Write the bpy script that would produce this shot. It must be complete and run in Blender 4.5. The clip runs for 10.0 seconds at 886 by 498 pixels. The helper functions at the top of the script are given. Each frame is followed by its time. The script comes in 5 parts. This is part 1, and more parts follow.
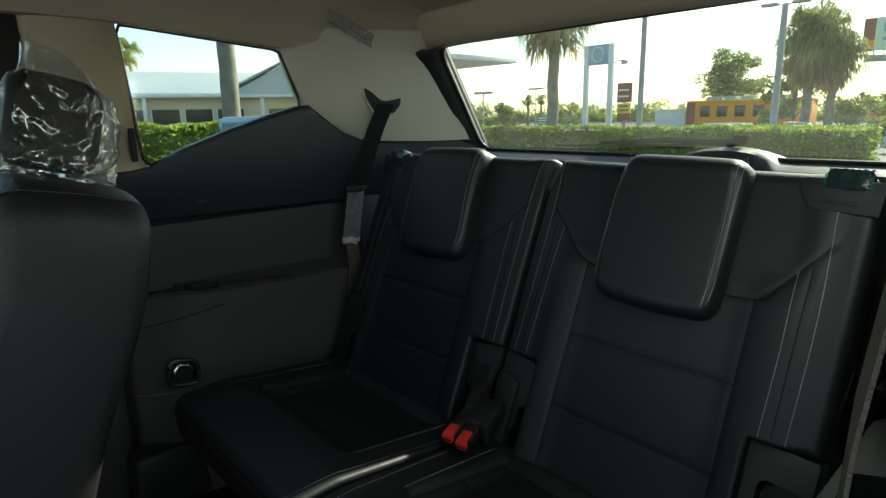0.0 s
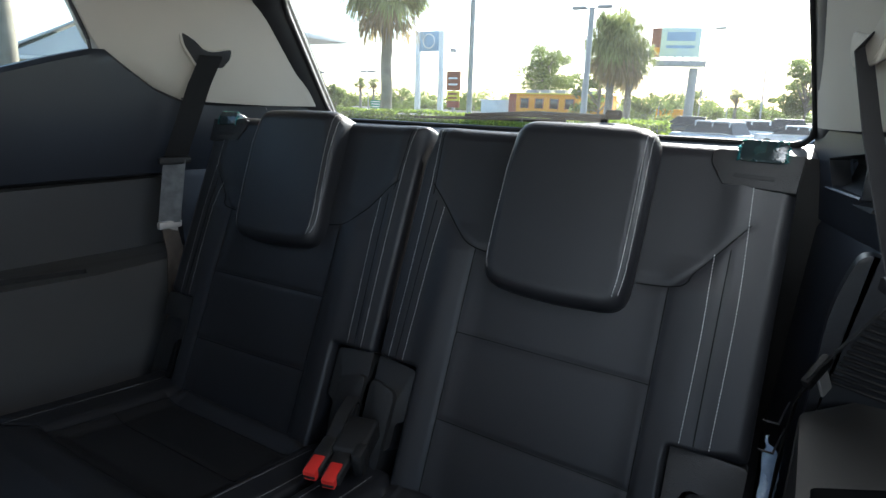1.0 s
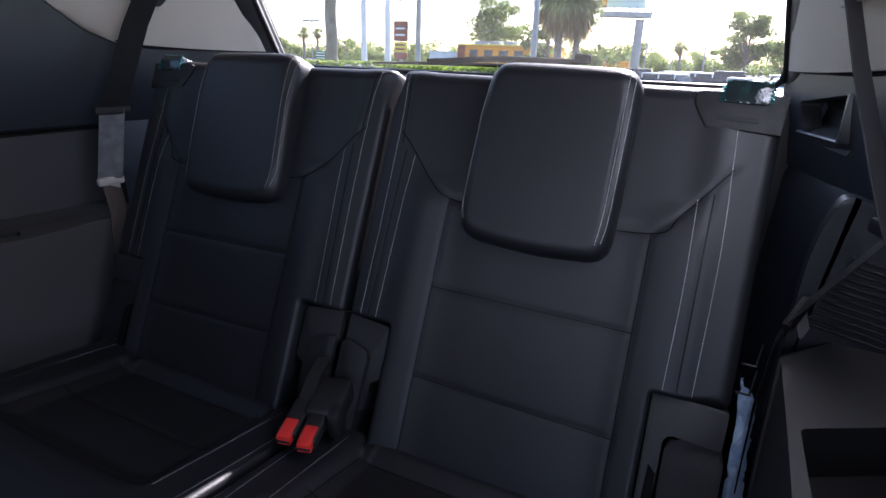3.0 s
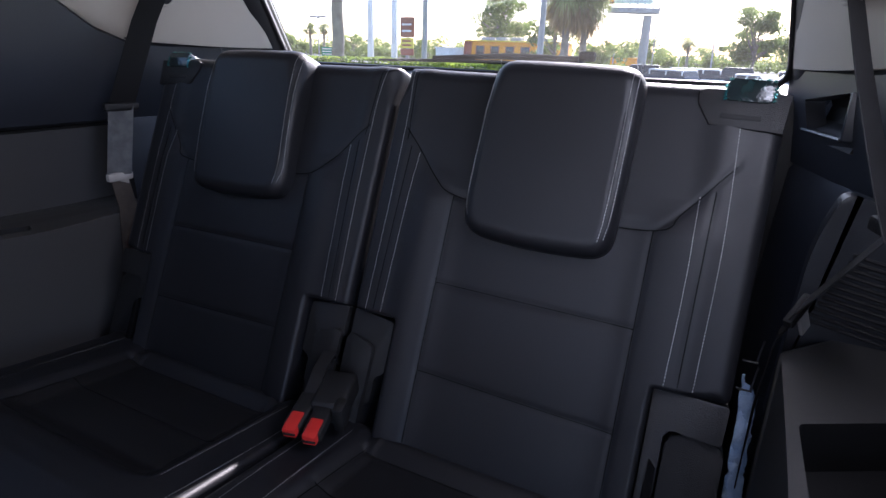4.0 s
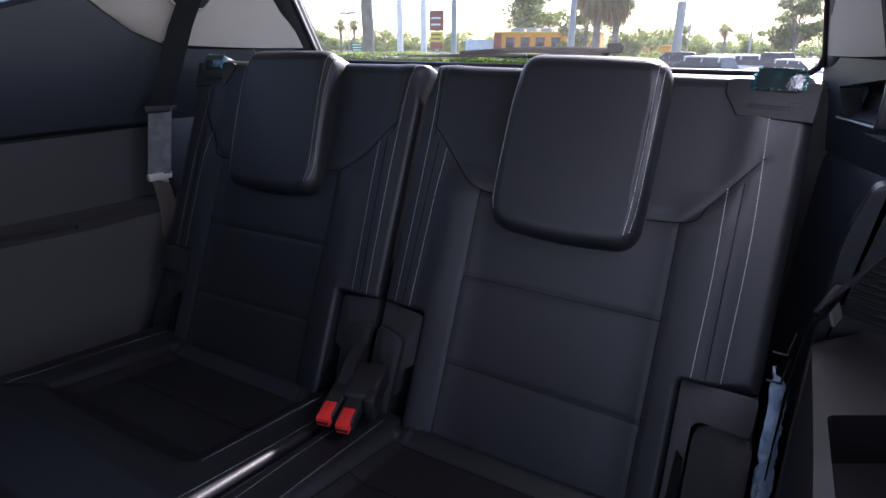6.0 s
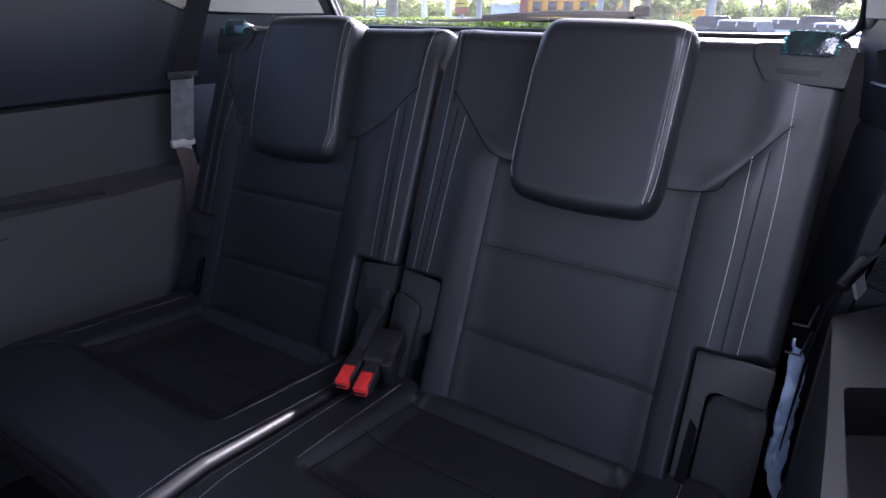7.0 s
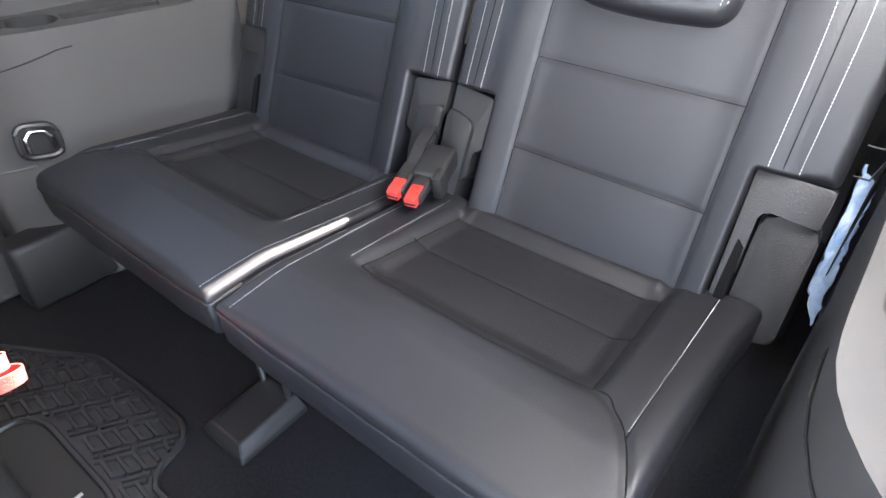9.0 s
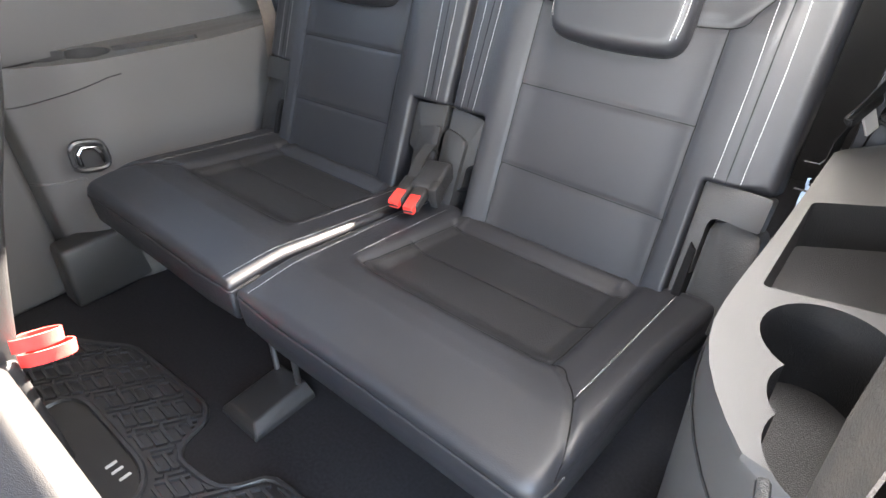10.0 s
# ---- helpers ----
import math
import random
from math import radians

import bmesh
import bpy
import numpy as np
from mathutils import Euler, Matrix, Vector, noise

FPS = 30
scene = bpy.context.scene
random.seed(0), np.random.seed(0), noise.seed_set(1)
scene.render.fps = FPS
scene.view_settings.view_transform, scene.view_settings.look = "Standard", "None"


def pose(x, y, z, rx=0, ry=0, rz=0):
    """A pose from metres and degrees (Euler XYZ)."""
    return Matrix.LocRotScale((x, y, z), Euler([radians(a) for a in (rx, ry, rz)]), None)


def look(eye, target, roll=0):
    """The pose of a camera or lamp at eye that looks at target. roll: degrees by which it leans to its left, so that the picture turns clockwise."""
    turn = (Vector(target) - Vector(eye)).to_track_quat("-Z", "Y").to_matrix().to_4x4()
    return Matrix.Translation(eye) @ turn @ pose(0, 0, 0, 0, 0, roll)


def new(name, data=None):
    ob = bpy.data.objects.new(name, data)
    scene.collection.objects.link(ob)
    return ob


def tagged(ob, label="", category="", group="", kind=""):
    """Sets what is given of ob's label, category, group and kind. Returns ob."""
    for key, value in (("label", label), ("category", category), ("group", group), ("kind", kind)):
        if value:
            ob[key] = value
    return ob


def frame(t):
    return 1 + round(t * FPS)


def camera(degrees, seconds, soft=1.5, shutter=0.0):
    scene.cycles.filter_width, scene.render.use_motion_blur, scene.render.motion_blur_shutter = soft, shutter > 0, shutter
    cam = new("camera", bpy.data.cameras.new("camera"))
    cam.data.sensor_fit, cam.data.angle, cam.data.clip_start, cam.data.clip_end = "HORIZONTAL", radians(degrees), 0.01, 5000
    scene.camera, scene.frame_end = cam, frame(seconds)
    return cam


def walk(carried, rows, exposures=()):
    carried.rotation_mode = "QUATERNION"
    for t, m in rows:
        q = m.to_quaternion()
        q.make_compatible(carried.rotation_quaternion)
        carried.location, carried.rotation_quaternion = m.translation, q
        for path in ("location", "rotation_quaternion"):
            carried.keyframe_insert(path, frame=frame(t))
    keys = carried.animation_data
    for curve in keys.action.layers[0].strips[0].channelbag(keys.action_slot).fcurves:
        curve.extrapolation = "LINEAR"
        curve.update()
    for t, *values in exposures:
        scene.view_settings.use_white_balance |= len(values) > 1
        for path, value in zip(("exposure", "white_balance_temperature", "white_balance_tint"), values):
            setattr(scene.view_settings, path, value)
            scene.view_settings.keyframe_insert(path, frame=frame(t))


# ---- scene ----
cam = camera(74.8, 10.0)
PATH = [
    (0, (0.783, -0.876, 0.957), (-0.661, 0.434, 0.512), -1.1),
    (0.2, (0.738, -0.848, 0.95), (-0.65, 0.521, 0.501), -1.0),
    (0.5, (0.67, -0.805, 0.94), (-0.589, 0.679, 0.476), 0.3),
    (0.7, (0.64, -0.785, 0.928), (-0.506, 0.781, 0.444), 1.1),
    (1, (0.596, -0.755, 0.909), (-0.404, 0.905, 0.414), 1.8),
    (1.2, (0.578, -0.746, 0.904), (-0.379, 0.934, 0.389), 1.8),
    (1.5, (0.55, -0.732, 0.897), (-0.338, 0.973, 0.347), 2.4),
    (2, (0.541, -0.729, 0.891), (-0.303, 0.982, 0.292), 2.4),
    (2.5, (0.543, -0.734, 0.888), (-0.294, 0.971, 0.264), 2.2),
    (2.7, (0.544, -0.735, 0.889), (-0.286, 0.972, 0.259), 2.0),
    (3.8, (0.551, -0.743, 0.892), (-0.285, 0.955, 0.245), 2.0),
    (4, (0.552, -0.744, 0.893), (-0.293, 0.949, 0.244), 2.0),
    (4.5, (0.552, -0.745, 0.897), (-0.317, 0.934, 0.246), 1.6),
    (5, (0.556, -0.749, 0.898), (-0.332, 0.919, 0.242), 1.4),
    (5.5, (0.56, -0.755, 0.899), (-0.348, 0.9, 0.238), 1.2),
    (5.7, (0.562, -0.755, 0.899), (-0.361, 0.89, 0.232), 0.8),
    (6.8, (0.571, -0.753, 0.897), (-0.396, 0.85, 0.195), 0.3),
    (7, (0.573, -0.753, 0.897), (-0.41, 0.809, 0.127), 0.1),
    (7.3, (0.574, -0.753, 0.886), (-0.418, 0.742, 0.002), -0.1),
    (7.5, (0.574, -0.753, 0.878), (-0.408, 0.683, -0.108), -0.3),
    (7.7, (0.574, -0.752, 0.872), (-0.392, 0.622, -0.215), -0.5),
    (8, (0.573, -0.75, 0.863), (-0.389, 0.582, -0.277), -0.6),
    (8.5, (0.572, -0.756, 0.854), (-0.39, 0.549, -0.317), -0.4),
    (9, (0.598, -0.771, 0.851), (-0.396, 0.469, -0.363), -1.0),
    (9.5, (0.639, -0.793, 0.874), (-0.392, 0.442, -0.314), -1.6),
    (10, (0.714, -0.831, 0.888), (-0.375, 0.4, -0.252), -1.8),
]
EXPOSURES = [(0.0, 1.3, 6750, -7), (0.5, 1.65, 6450, 0), (1.0, 2.1, 6100, 10), (2.5, 2.0, 5820, 25), (5.5, 2.0, 5820, 29), (7.0, 2.5, 5700, 31), (7.5, 3.6, 5500, 26), (8.0, 5.0, 6150, 20), (9.0, 5.25, 6800, 17), (10.0, 5.35, 7150, 16)]
walk(cam, [(t, look(eye, target, roll)) for t, eye, target, roll in PATH], EXPOSURES)

# ---- light ----
SUN_AZ, SUN_EL = 1.5, 32.0   # degrees from the car's tail towards its right-hand side as one looks back, and above the horizon
world = bpy.data.worlds.new("sky")
scene.world = world
world.use_nodes = True
sky = world.node_tree.nodes.new("ShaderNodeTexSky")
sky.sky_type = "NISHITA"
sky.sun_disc = False
sky.sun_elevation, sky.sun_rotation = radians(SUN_EL), radians(SUN_AZ)
world.node_tree.nodes["Background"].inputs["Strength"].default_value = 0.13
world.node_tree.links.new(sky.outputs[0], world.node_tree.nodes["Background"].inputs["Color"])
sun = new("sun", bpy.data.lights.new("sun", "SUN"))
sun.data.energy, sun.data.angle, sun.data.color = 5.0, radians(0.6), (1.0, 0.94, 0.84)
S = Vector((math.sin(radians(SUN_AZ)) * math.cos(radians(SUN_EL)), math.cos(radians(SUN_AZ)) * math.cos(radians(SUN_EL)), math.sin(radians(SUN_EL))))
sun.matrix_world = look(S * 30, (0, 0, 0))
# the sky's light through the open doorway, the windscreen and the quarter window by the doorway
for eye, target, wide, high, power in (((0.95, -0.88, 1.16), (0.25, -0.42, 0.30), 1.0, 0.7, 1.0), ((0.0, -2.66, 1.05), (0.0, 0.0, 0.75), 1.3, 0.34, 2.6), ((0.738, -0.25, 1.06), (-0.05, -0.35, 0.40), 0.40, 0.22, 0.8)):
    lamp = new("doorway_light", bpy.data.lights.new("doorway_light", "AREA"))
    lamp.data.shape, lamp.data.size, lamp.data.size_y, lamp.data.energy, lamp.data.color = "RECTANGLE", wide, high, power, (0.95, 0.98, 1.0)
    lamp.matrix_world = look(eye, target)


# ---- materials ----
def material(name, colour, rough=0.6, metal=0.0, colour2=None, scale=8.0, bump=0.0, bump_scale=200.0, spec=0.5, kind="noise", mix=(0.35, 0.7), sheen=0.0, rand=0.0):
    """A surface with two colours mixed by broad noise, roughness that varies with it, and fine relief."""
    m = bpy.data.materials.new(name)
    m.use_nodes = True
    n, l = m.node_tree.nodes, m.node_tree.links
    b = n["Principled BSDF"]
    b.inputs["Metallic"].default_value = metal
    b.inputs["Specular IOR Level"].default_value = spec
    if sheen:
        b.inputs["Sheen Weight"].default_value = sheen
    tc = n.new("ShaderNodeTexCoord")
    no = n.new("ShaderNodeTexNoise")
    no.inputs["Scale"].default_value, no.inputs["Detail"].default_value = scale, 6.0
    l.new(tc.outputs["Object"], no.inputs["Vector"])
    ramp = n.new("ShaderNodeValToRGB")
    ramp.color_ramp.elements[0].position, ramp.color_ramp.elements[1].position = mix
    c2 = colour2 or tuple(c * 0.8 for c in colour)
    ramp.color_ramp.elements[0].color, ramp.color_ramp.elements[1].color = (*c2, 1), (*colour, 1)
    l.new(no.outputs["Fac"], ramp.inputs["Fac"])
    out = ramp.outputs["Color"]
    if rand:
        info = n.new("ShaderNodeNewGeometry")
        hsv = n.new("ShaderNodeHueSaturation")
        mr = n.new("ShaderNodeMapRange")
        mr.inputs["To Min"].default_value, mr.inputs["To Max"].default_value = 1 - rand, 1 + rand
        l.new(info.outputs["Random Per Island"], mr.inputs["Value"])
        l.new(mr.outputs["Result"], hsv.inputs["Value"])
        l.new(out, hsv.inputs["Color"])
        out = hsv.outputs["Color"]
    l.new(out, b.inputs["Base Color"])
    rr = n.new("ShaderNodeMapRange")
    rr.inputs["To Min"].default_value, rr.inputs["To Max"].default_value = max(rough - 0.06, 0.02), min(rough + 0.06, 1)
    l.new(no.outputs["Fac"], rr.inputs["Value"])
    l.new(rr.outputs["Result"], b.inputs["Roughness"])
    if bump:
        if kind == "noise":
            tex = n.new("ShaderNodeTexNoise")
            tex.inputs["Detail"].default_value = 3.0
            h = tex.outputs["Fac"]
        else:
            tex = n.new("ShaderNodeTexVoronoi")
            h = tex.outputs["Distance"]
        tex.inputs["Scale"].default_value = bump_scale
        l.new(tc.outputs["Object"], tex.inputs["Vector"])
        bp = n.new("ShaderNodeBump")
        bp.inputs["Strength"].default_value, bp.inputs["Distance"].default_value = bump, 0.002
        l.new(h, bp.inputs["Height"])
        l.new(bp.outputs["Normal"], b.inputs["Normal"])
    return m


def leafy(m, share=0.55):
    """Lets some light through thin leaves."""
    n, l = m.node_tree.nodes, m.node_tree.links
    b = n["Principled BSDF"]
    tl, mx = n.new("ShaderNodeBsdfTranslucent"), n.new("ShaderNodeMixShader")
    l.new(b.inputs["Base Color"].links[0].from_socket, tl.inputs["Color"])
    mx.inputs[0].default_value = share
    l.new(b.outputs[0], mx.inputs[1])
    l.new(tl.outputs[0], mx.inputs[2])
    l.new(mx.outputs[0], n["Material Output"].inputs["Surface"])
    return m


def pane_material(name, tint, gloss=0.06, low=0.03, haze=0.0):
    """A thin clear pane: light passes, and it mirrors more at a flat angle."""
    m = bpy.data.materials.new(name)
    m.use_nodes = True
    n, l = m.node_tree.nodes, m.node_tree.links
    n.remove(n["Principled BSDF"])
    tr, gl, mx = n.new("ShaderNodeBsdfTransparent"), n.new("ShaderNodeBsdfGlossy"), n.new("ShaderNodeMixShader")
    lw, pw, mr = n.new("ShaderNodeLayerWeight"), n.new("ShaderNodeMath"), n.new("ShaderNodeMapRange")
    tr.inputs["Color"].default_value = (*tint, 1)
    gl.inputs["Roughness"].default_value = gloss
    pw.operation = "POWER"
    pw.inputs[1].default_value = 4.0
    mr.inputs["To Min"].default_value, mr.inputs["To Max"].default_value = low, 0.8
    l.new(lw.outputs["Facing"], pw.inputs[0])
    l.new(pw.outputs[0], mr.inputs["Value"])
    l.new(mr.outputs["Result"], mx.inputs[0])
    l.new(tr.outputs[0], mx.inputs[1])
    l.new(gl.outputs[0], mx.inputs[2])
    last = mx
    # translucent white share: haze on the rear glass, milkiness in the bag
    if haze:
        tl, m2 = n.new("ShaderNodeBsdfTranslucent"), n.new("ShaderNodeMixShader")
        tl.inputs["Color"].default_value = (0.85, 0.83, 0.78, 1)
        tc, nz, dr = n.new("ShaderNodeTexCoord"), n.new("ShaderNodeTexNoise"), n.new("ShaderNodeMapRange")
        nz.inputs["Scale"].default_value, nz.inputs["Detail"].default_value = 5.0, 8.0
        dr.inputs["From Min"].default_value, dr.inputs["From Max"].default_value = 0.3, 0.7
        dr.inputs["To Min"].default_value, dr.inputs["To Max"].default_value = haze * 0.6, haze * 1.4
        l.new(tc.outputs["Object"], nz.inputs["Vector"])
        l.new(nz.outputs["Fac"], dr.inputs["Value"])
        l.new(dr.outputs["Result"], m2.inputs[0])
        l.new(mx.outputs[0], m2.inputs[1])
        l.new(tl.outputs[0], m2.inputs[2])
        last = m2
    l.new(last.outputs[0], n["Material Output"].inputs["Surface"])
    return m


LEATHER = material("black_leatherette", (0.0112, 0.0117, 0.0140), 0.47, colour2=(0.0092, 0.0096, 0.0115), scale=5, bump=0.14, bump_scale=900, kind="voronoi", spec=0.43)
PERFORATED = material("perforated_leatherette", (0.0108, 0.0111, 0.0124), 0.5, colour2=(0.0088, 0.0090, 0.0100), scale=6, bump=0.2, bump_scale=500, kind="voronoi", spec=0.40)
THREAD = material("pale_thread", (0.52, 0.52, 0.51), 0.8, scale=300)
PLASTIC = material("black_grained_plastic", (0.013, 0.013, 0.0135), 0.5, colour2=(0.010, 0.010, 0.0105), scale=4, bump=0.3, bump_scale=700, kind="voronoi", spec=0.4)
PANEL = material("charcoal_side_trim", (0.058, 0.057, 0.0555), 0.55, colour2=(0.049, 0.048, 0.047), scale=3, bump=0.10, bump_scale=1300, kind="voronoi", spec=0.35)
NAVY = material("soft_black_trim", (0.019, 0.022, 0.028), 0.42, colour2=(0.015, 0.0175, 0.023), scale=3, bump=0.12, bump_scale=600, kind="voronoi", spec=0.6)
RUBBER = material("black_rubber", (0.016, 0.016, 0.017), 0.42, scale=20, bump=0.1, bump_scale=300)
CARPET = material("black_carpet", (0.020, 0.020, 0.022), 0.95, colour2=(0.012, 0.012, 0.013), scale=160, bump=0.9, bump_scale=900, spec=0.1)
BEIGE = material("beige_headliner", (0.42, 0.36, 0.28), 0.9, colour2=(0.38, 0.325, 0.25), scale=5, bump=0.3, bump_scale=900, spec=0.15)
GREYTRIM = material("grey_pillar_trim", (0.50, 0.465, 0.40), 0.7, colour2=(0.46, 0.425, 0.365), scale=4, bump=0.25, bump_scale=700, spec=0.25)
WEBBING = material("dark_webbing", (0.0085, 0.008, 0.008), 0.8, colour2=(0.006, 0.006, 0.006), scale=60, bump=0.6, bump_scale=600, spec=0.2)
# the dark webbing raised a little, for light on the right-hand belt
WEBBING_HALFLIT = material("dark_grey_webbing", (0.026, 0.026, 0.027), 0.65, colour2=(0.019, 0.019, 0.020), scale=60, bump=0.6, bump_scale=600, spec=0.3)
# the same webbing far paler, for light falling on the left belt's lower run
WEBBING_LIT = material("grey_webbing", (0.16, 0.165, 0.17), 0.6, colour2=(0.10, 0.105, 0.11), scale=60, bump=0.6, bump_scale=600, spec=0.4)
WEBBING_BROWN = material("brown_grey_webbing", (0.055, 0.043, 0.034), 0.75, colour2=(0.034, 0.027, 0.022), scale=60, bump=0.7, bump_scale=500)
RED = material("red_plastic", (0.62, 0.030, 0.022), 0.4, colour2=(0.55, 0.024, 0.018), scale=20)
REDSTRAP = material("red_webbing", (0.75, 0.045, 0.035), 0.7, colour2=(0.62, 0.03, 0.025), scale=60, bump=0.5, bump_scale=500)
CHROME = material("bright_metal", (0.75, 0.75, 0.76), 0.18, metal=1.0, scale=20)
PALEMETAL = material("pale_metal", (0.62, 0.60, 0.57), 0.38, metal=0.35, scale=20)
STEEL = material("grey_steel", (0.35, 0.35, 0.36), 0.35, metal=1.0, scale=20)
TEAL_GLINT = material("teal_film", (0.25, 0.70, 0.62), 0.10, metal=0.7, colour2=(0.02, 0.22, 0.26), scale=60, bump=0.6, bump_scale=90, spec=0.8)
DARKFILM = material("dark_shiny_film", (0.012, 0.034, 0.034), 0.16, colour2=(0.008, 0.014, 0.017), scale=60, bump=0.5, bump_scale=120, spec=0.7)
FILM = material("pale_blue_plastic_film", (0.34, 0.45, 0.58), 0.15, colour2=(0.18, 0.27, 0.40), scale=30, bump=0.7, bump_scale=60)
GREYBOX = material("dark_grey_plastic", (0.0145, 0.0143, 0.0145), 0.5, scale=6, bump=0.3, bump_scale=500)
DULLBLACK = material("dull_black_rubber", (0.006, 0.006, 0.0065), 0.9, scale=10, spec=0.06)
BLACK = material("matt_black", (0.005, 0.005, 0.0055), 0.7, scale=10)
GLASS = pane_material("window_glass", (0.90, 0.94, 0.91))
# its haze stands for dirt on the glass and glare veiling the view
HAZY = pane_material("dusty_rear_glass", (0.90, 0.93, 0.90), 0.06, 0.03, 0.010)
BAG = pane_material("clear_plastic_bag", (0.90, 0.91, 0.92), 0.14, 0.17, 0.10)
ASPHALT = material("asphalt", (0.075, 0.075, 0.075), 0.9, colour2=(0.050, 0.050, 0.052), scale=0.5, bump=0.5, bump_scale=60)
GRASS = material("grass", (0.10, 0.16, 0.035), 0.9, colour2=(0.06, 0.10, 0.02), scale=2, bump=0.8, bump_scale=40)
HEDGE = leafy(material("hedge_leaves", (0.28, 0.35, 0.05), 0.55, colour2=(0.14, 0.21, 0.035), scale=1.5, rand=0.45))
LEAF = leafy(material("tree_leaves", (0.22, 0.27, 0.085), 0.6, colour2=(0.14, 0.185, 0.055), scale=0.4, rand=0.4))
PALMLEAF = leafy(material("palm_leaves", (0.33, 0.36, 0.13), 0.55, colour2=(0.22, 0.25, 0.085), scale=0.5, rand=0.35))
DEADPALM = leafy(material("dry_palm_leaves", (0.36, 0.28, 0.14), 0.8, colour2=(0.25, 0.19, 0.10), scale=0.6, rand=0.3))
BARK = material("palm_bark", (0.26, 0.23, 0.19), 0.9, colour2=(0.16, 0.14, 0.115), scale=3, bump=0.9, bump_scale=18)
CONCRETE = material("pale_concrete", (0.50, 0.48, 0.45), 0.85, colour2=(0.42, 0.40, 0.37), scale=1.5, bump=0.4, bump_scale=40)
STUCCO = material("cream_stucco", (0.74, 0.64, 0.46), 0.9, colour2=(0.68, 0.57, 0.40), scale=0.6, bump=0.5, bump_scale=30)
ROOF = material("pale_grey_metal_roof", (0.48, 0.50, 0.52), 0.5, colour2=(0.40, 0.42, 0.45), scale=0.4)
ORANGE = material("orange_yellow_stucco", (0.80, 0.34, 0.02), 0.85, colour2=(0.72, 0.28, 0.018), scale=0.4)
BRICKRED = material("red_brown_paint", (0.34, 0.10, 0.06), 0.85, scale=0.6)
DARKGLASS = material("dark_window", (0.020, 0.024, 0.028), 0.08, scale=1)
WHITEPAINT = material("white_paint", (0.78, 0.78, 0.77), 0.45, scale=1.0)
SILVER = material("silver_car_paint", (0.55, 0.56, 0.58), 0.25, metal=0.3, scale=1.0)
DARKCAR = material("dark_car_paint", (0.05, 0.055, 0.065), 0.2, scale=1.0)
TYRE = material("tyre_rubber", (0.02, 0.02, 0.02), 0.8, scale=10)
SIGNBLUE = material("pale_blue_sign", (0.30, 0.42, 0.55), 0.4, scale=1)
SIGNGREEN = material("green_sign", (0.01, 0.22, 0.13), 0.4, scale=1)
SIGNYELLOW = material("yellow_sign", (0.75, 0.62, 0.06), 0.5, scale=1)
POSTER = material("faded_poster", (0.50, 0.62, 0.70), 0.5, colour2=(0.66, 0.72, 0.50), scale=0.35)
RUST = material("rust_brown_panel", (0.28, 0.10, 0.05), 0.7, scale=1)
GALV = material("galvanised_grey", (0.36, 0.36, 0.36), 0.55, scale=3)


# ---- tools ----
def put(name, verts, faces, mat, parent=None, label="", smooth=True):
    """One mesh object from points and faces; mat: one material or (materials, index of each face)."""
    me = bpy.data.meshes.new(name)
    me.from_pydata([tuple(v) for v in verts], [], [tuple(f) for f in faces])
    if isinstance(mat, tuple):
        for m in mat[0]:
            me.materials.append(m)
        me.polygons.foreach_set("material_index", mat[1])
    else:
        me.materials.append(mat)
    if smooth:
        me.polygons.foreach_set("use_smooth", [True] * len(me.polygons))
    me.update()
    ob = new(name, me)
    ob.parent = parent
    if label:
        ob["label"] = label
    return ob


def part(name, bm, mat, parent=None, label="", smooth=True):
    """Links a bmesh as one mesh object."""
    bmesh.ops.recalc_face_normals(bm, faces=bm.faces)
    me = bpy.data.meshes.new(name)
    bm.to_mesh(me)
    bm.free()
    me.materials.append(mat)
    if smooth:
        me.polygons.foreach_set("use_smooth", [True] * len(me.polygons))
    ob = new(name, me)
    ob.parent = parent
    if label:
        ob["label"] = label
    if smooth:
        sharp(me)
    return ob


def sharp(me, angle=38.0):
    """Marks edges sharper than the angle, so that flats stay flat under smooth shading."""
    bm = bmesh.new()
    bm.from_mesh(me)
    for e in bm.edges:
        if len(e.link_faces) == 2 and e.calc_face_angle(0) > radians(angle):
            e.smooth = False
    bm.to_mesh(me)
    bm.free()


def root(name, at=(0, 0, 0), label="", category="", group="", kind=""):
    ob = new(name)
    ob.location = at
    ob.empty_display_size = 0.1
    return tagged(ob, label, category, group, kind)


def box(lo, hi, bevel=0.0, seg=2, m=None, taper=None):
    """A bevelled box; taper: (sx, sy) by which the top is scaled."""
    bm = bmesh.new()
    bmesh.ops.create_cube(bm, size=1.0)
    lo, hi = Vector(lo), Vector(hi)
    for v in bm.verts:
        if taper and v.co.z > 0:
            v.co.x *= taper[0]
            v.co.y *= taper[1]
        v.co = Vector([(lo[i] + hi[i]) / 2 + v.co[i] * (hi[i] - lo[i]) for i in range(3)])
    if bevel:
        bmesh.ops.bevel(bm, geom=bm.edges[:], offset=bevel, segments=seg, profile=0.5, affect="EDGES", clamp_overlap=True)
    if m is not None:
        bm.transform(m)
    return bm


def join(*bms):
    """Several bmeshes as one."""
    out = bmesh.new()
    for b in bms:
        me = bpy.data.meshes.new("tmp")
        b.to_mesh(me)
        b.free()
        out.from_mesh(me)
        bpy.data.meshes.remove(me)
    return out


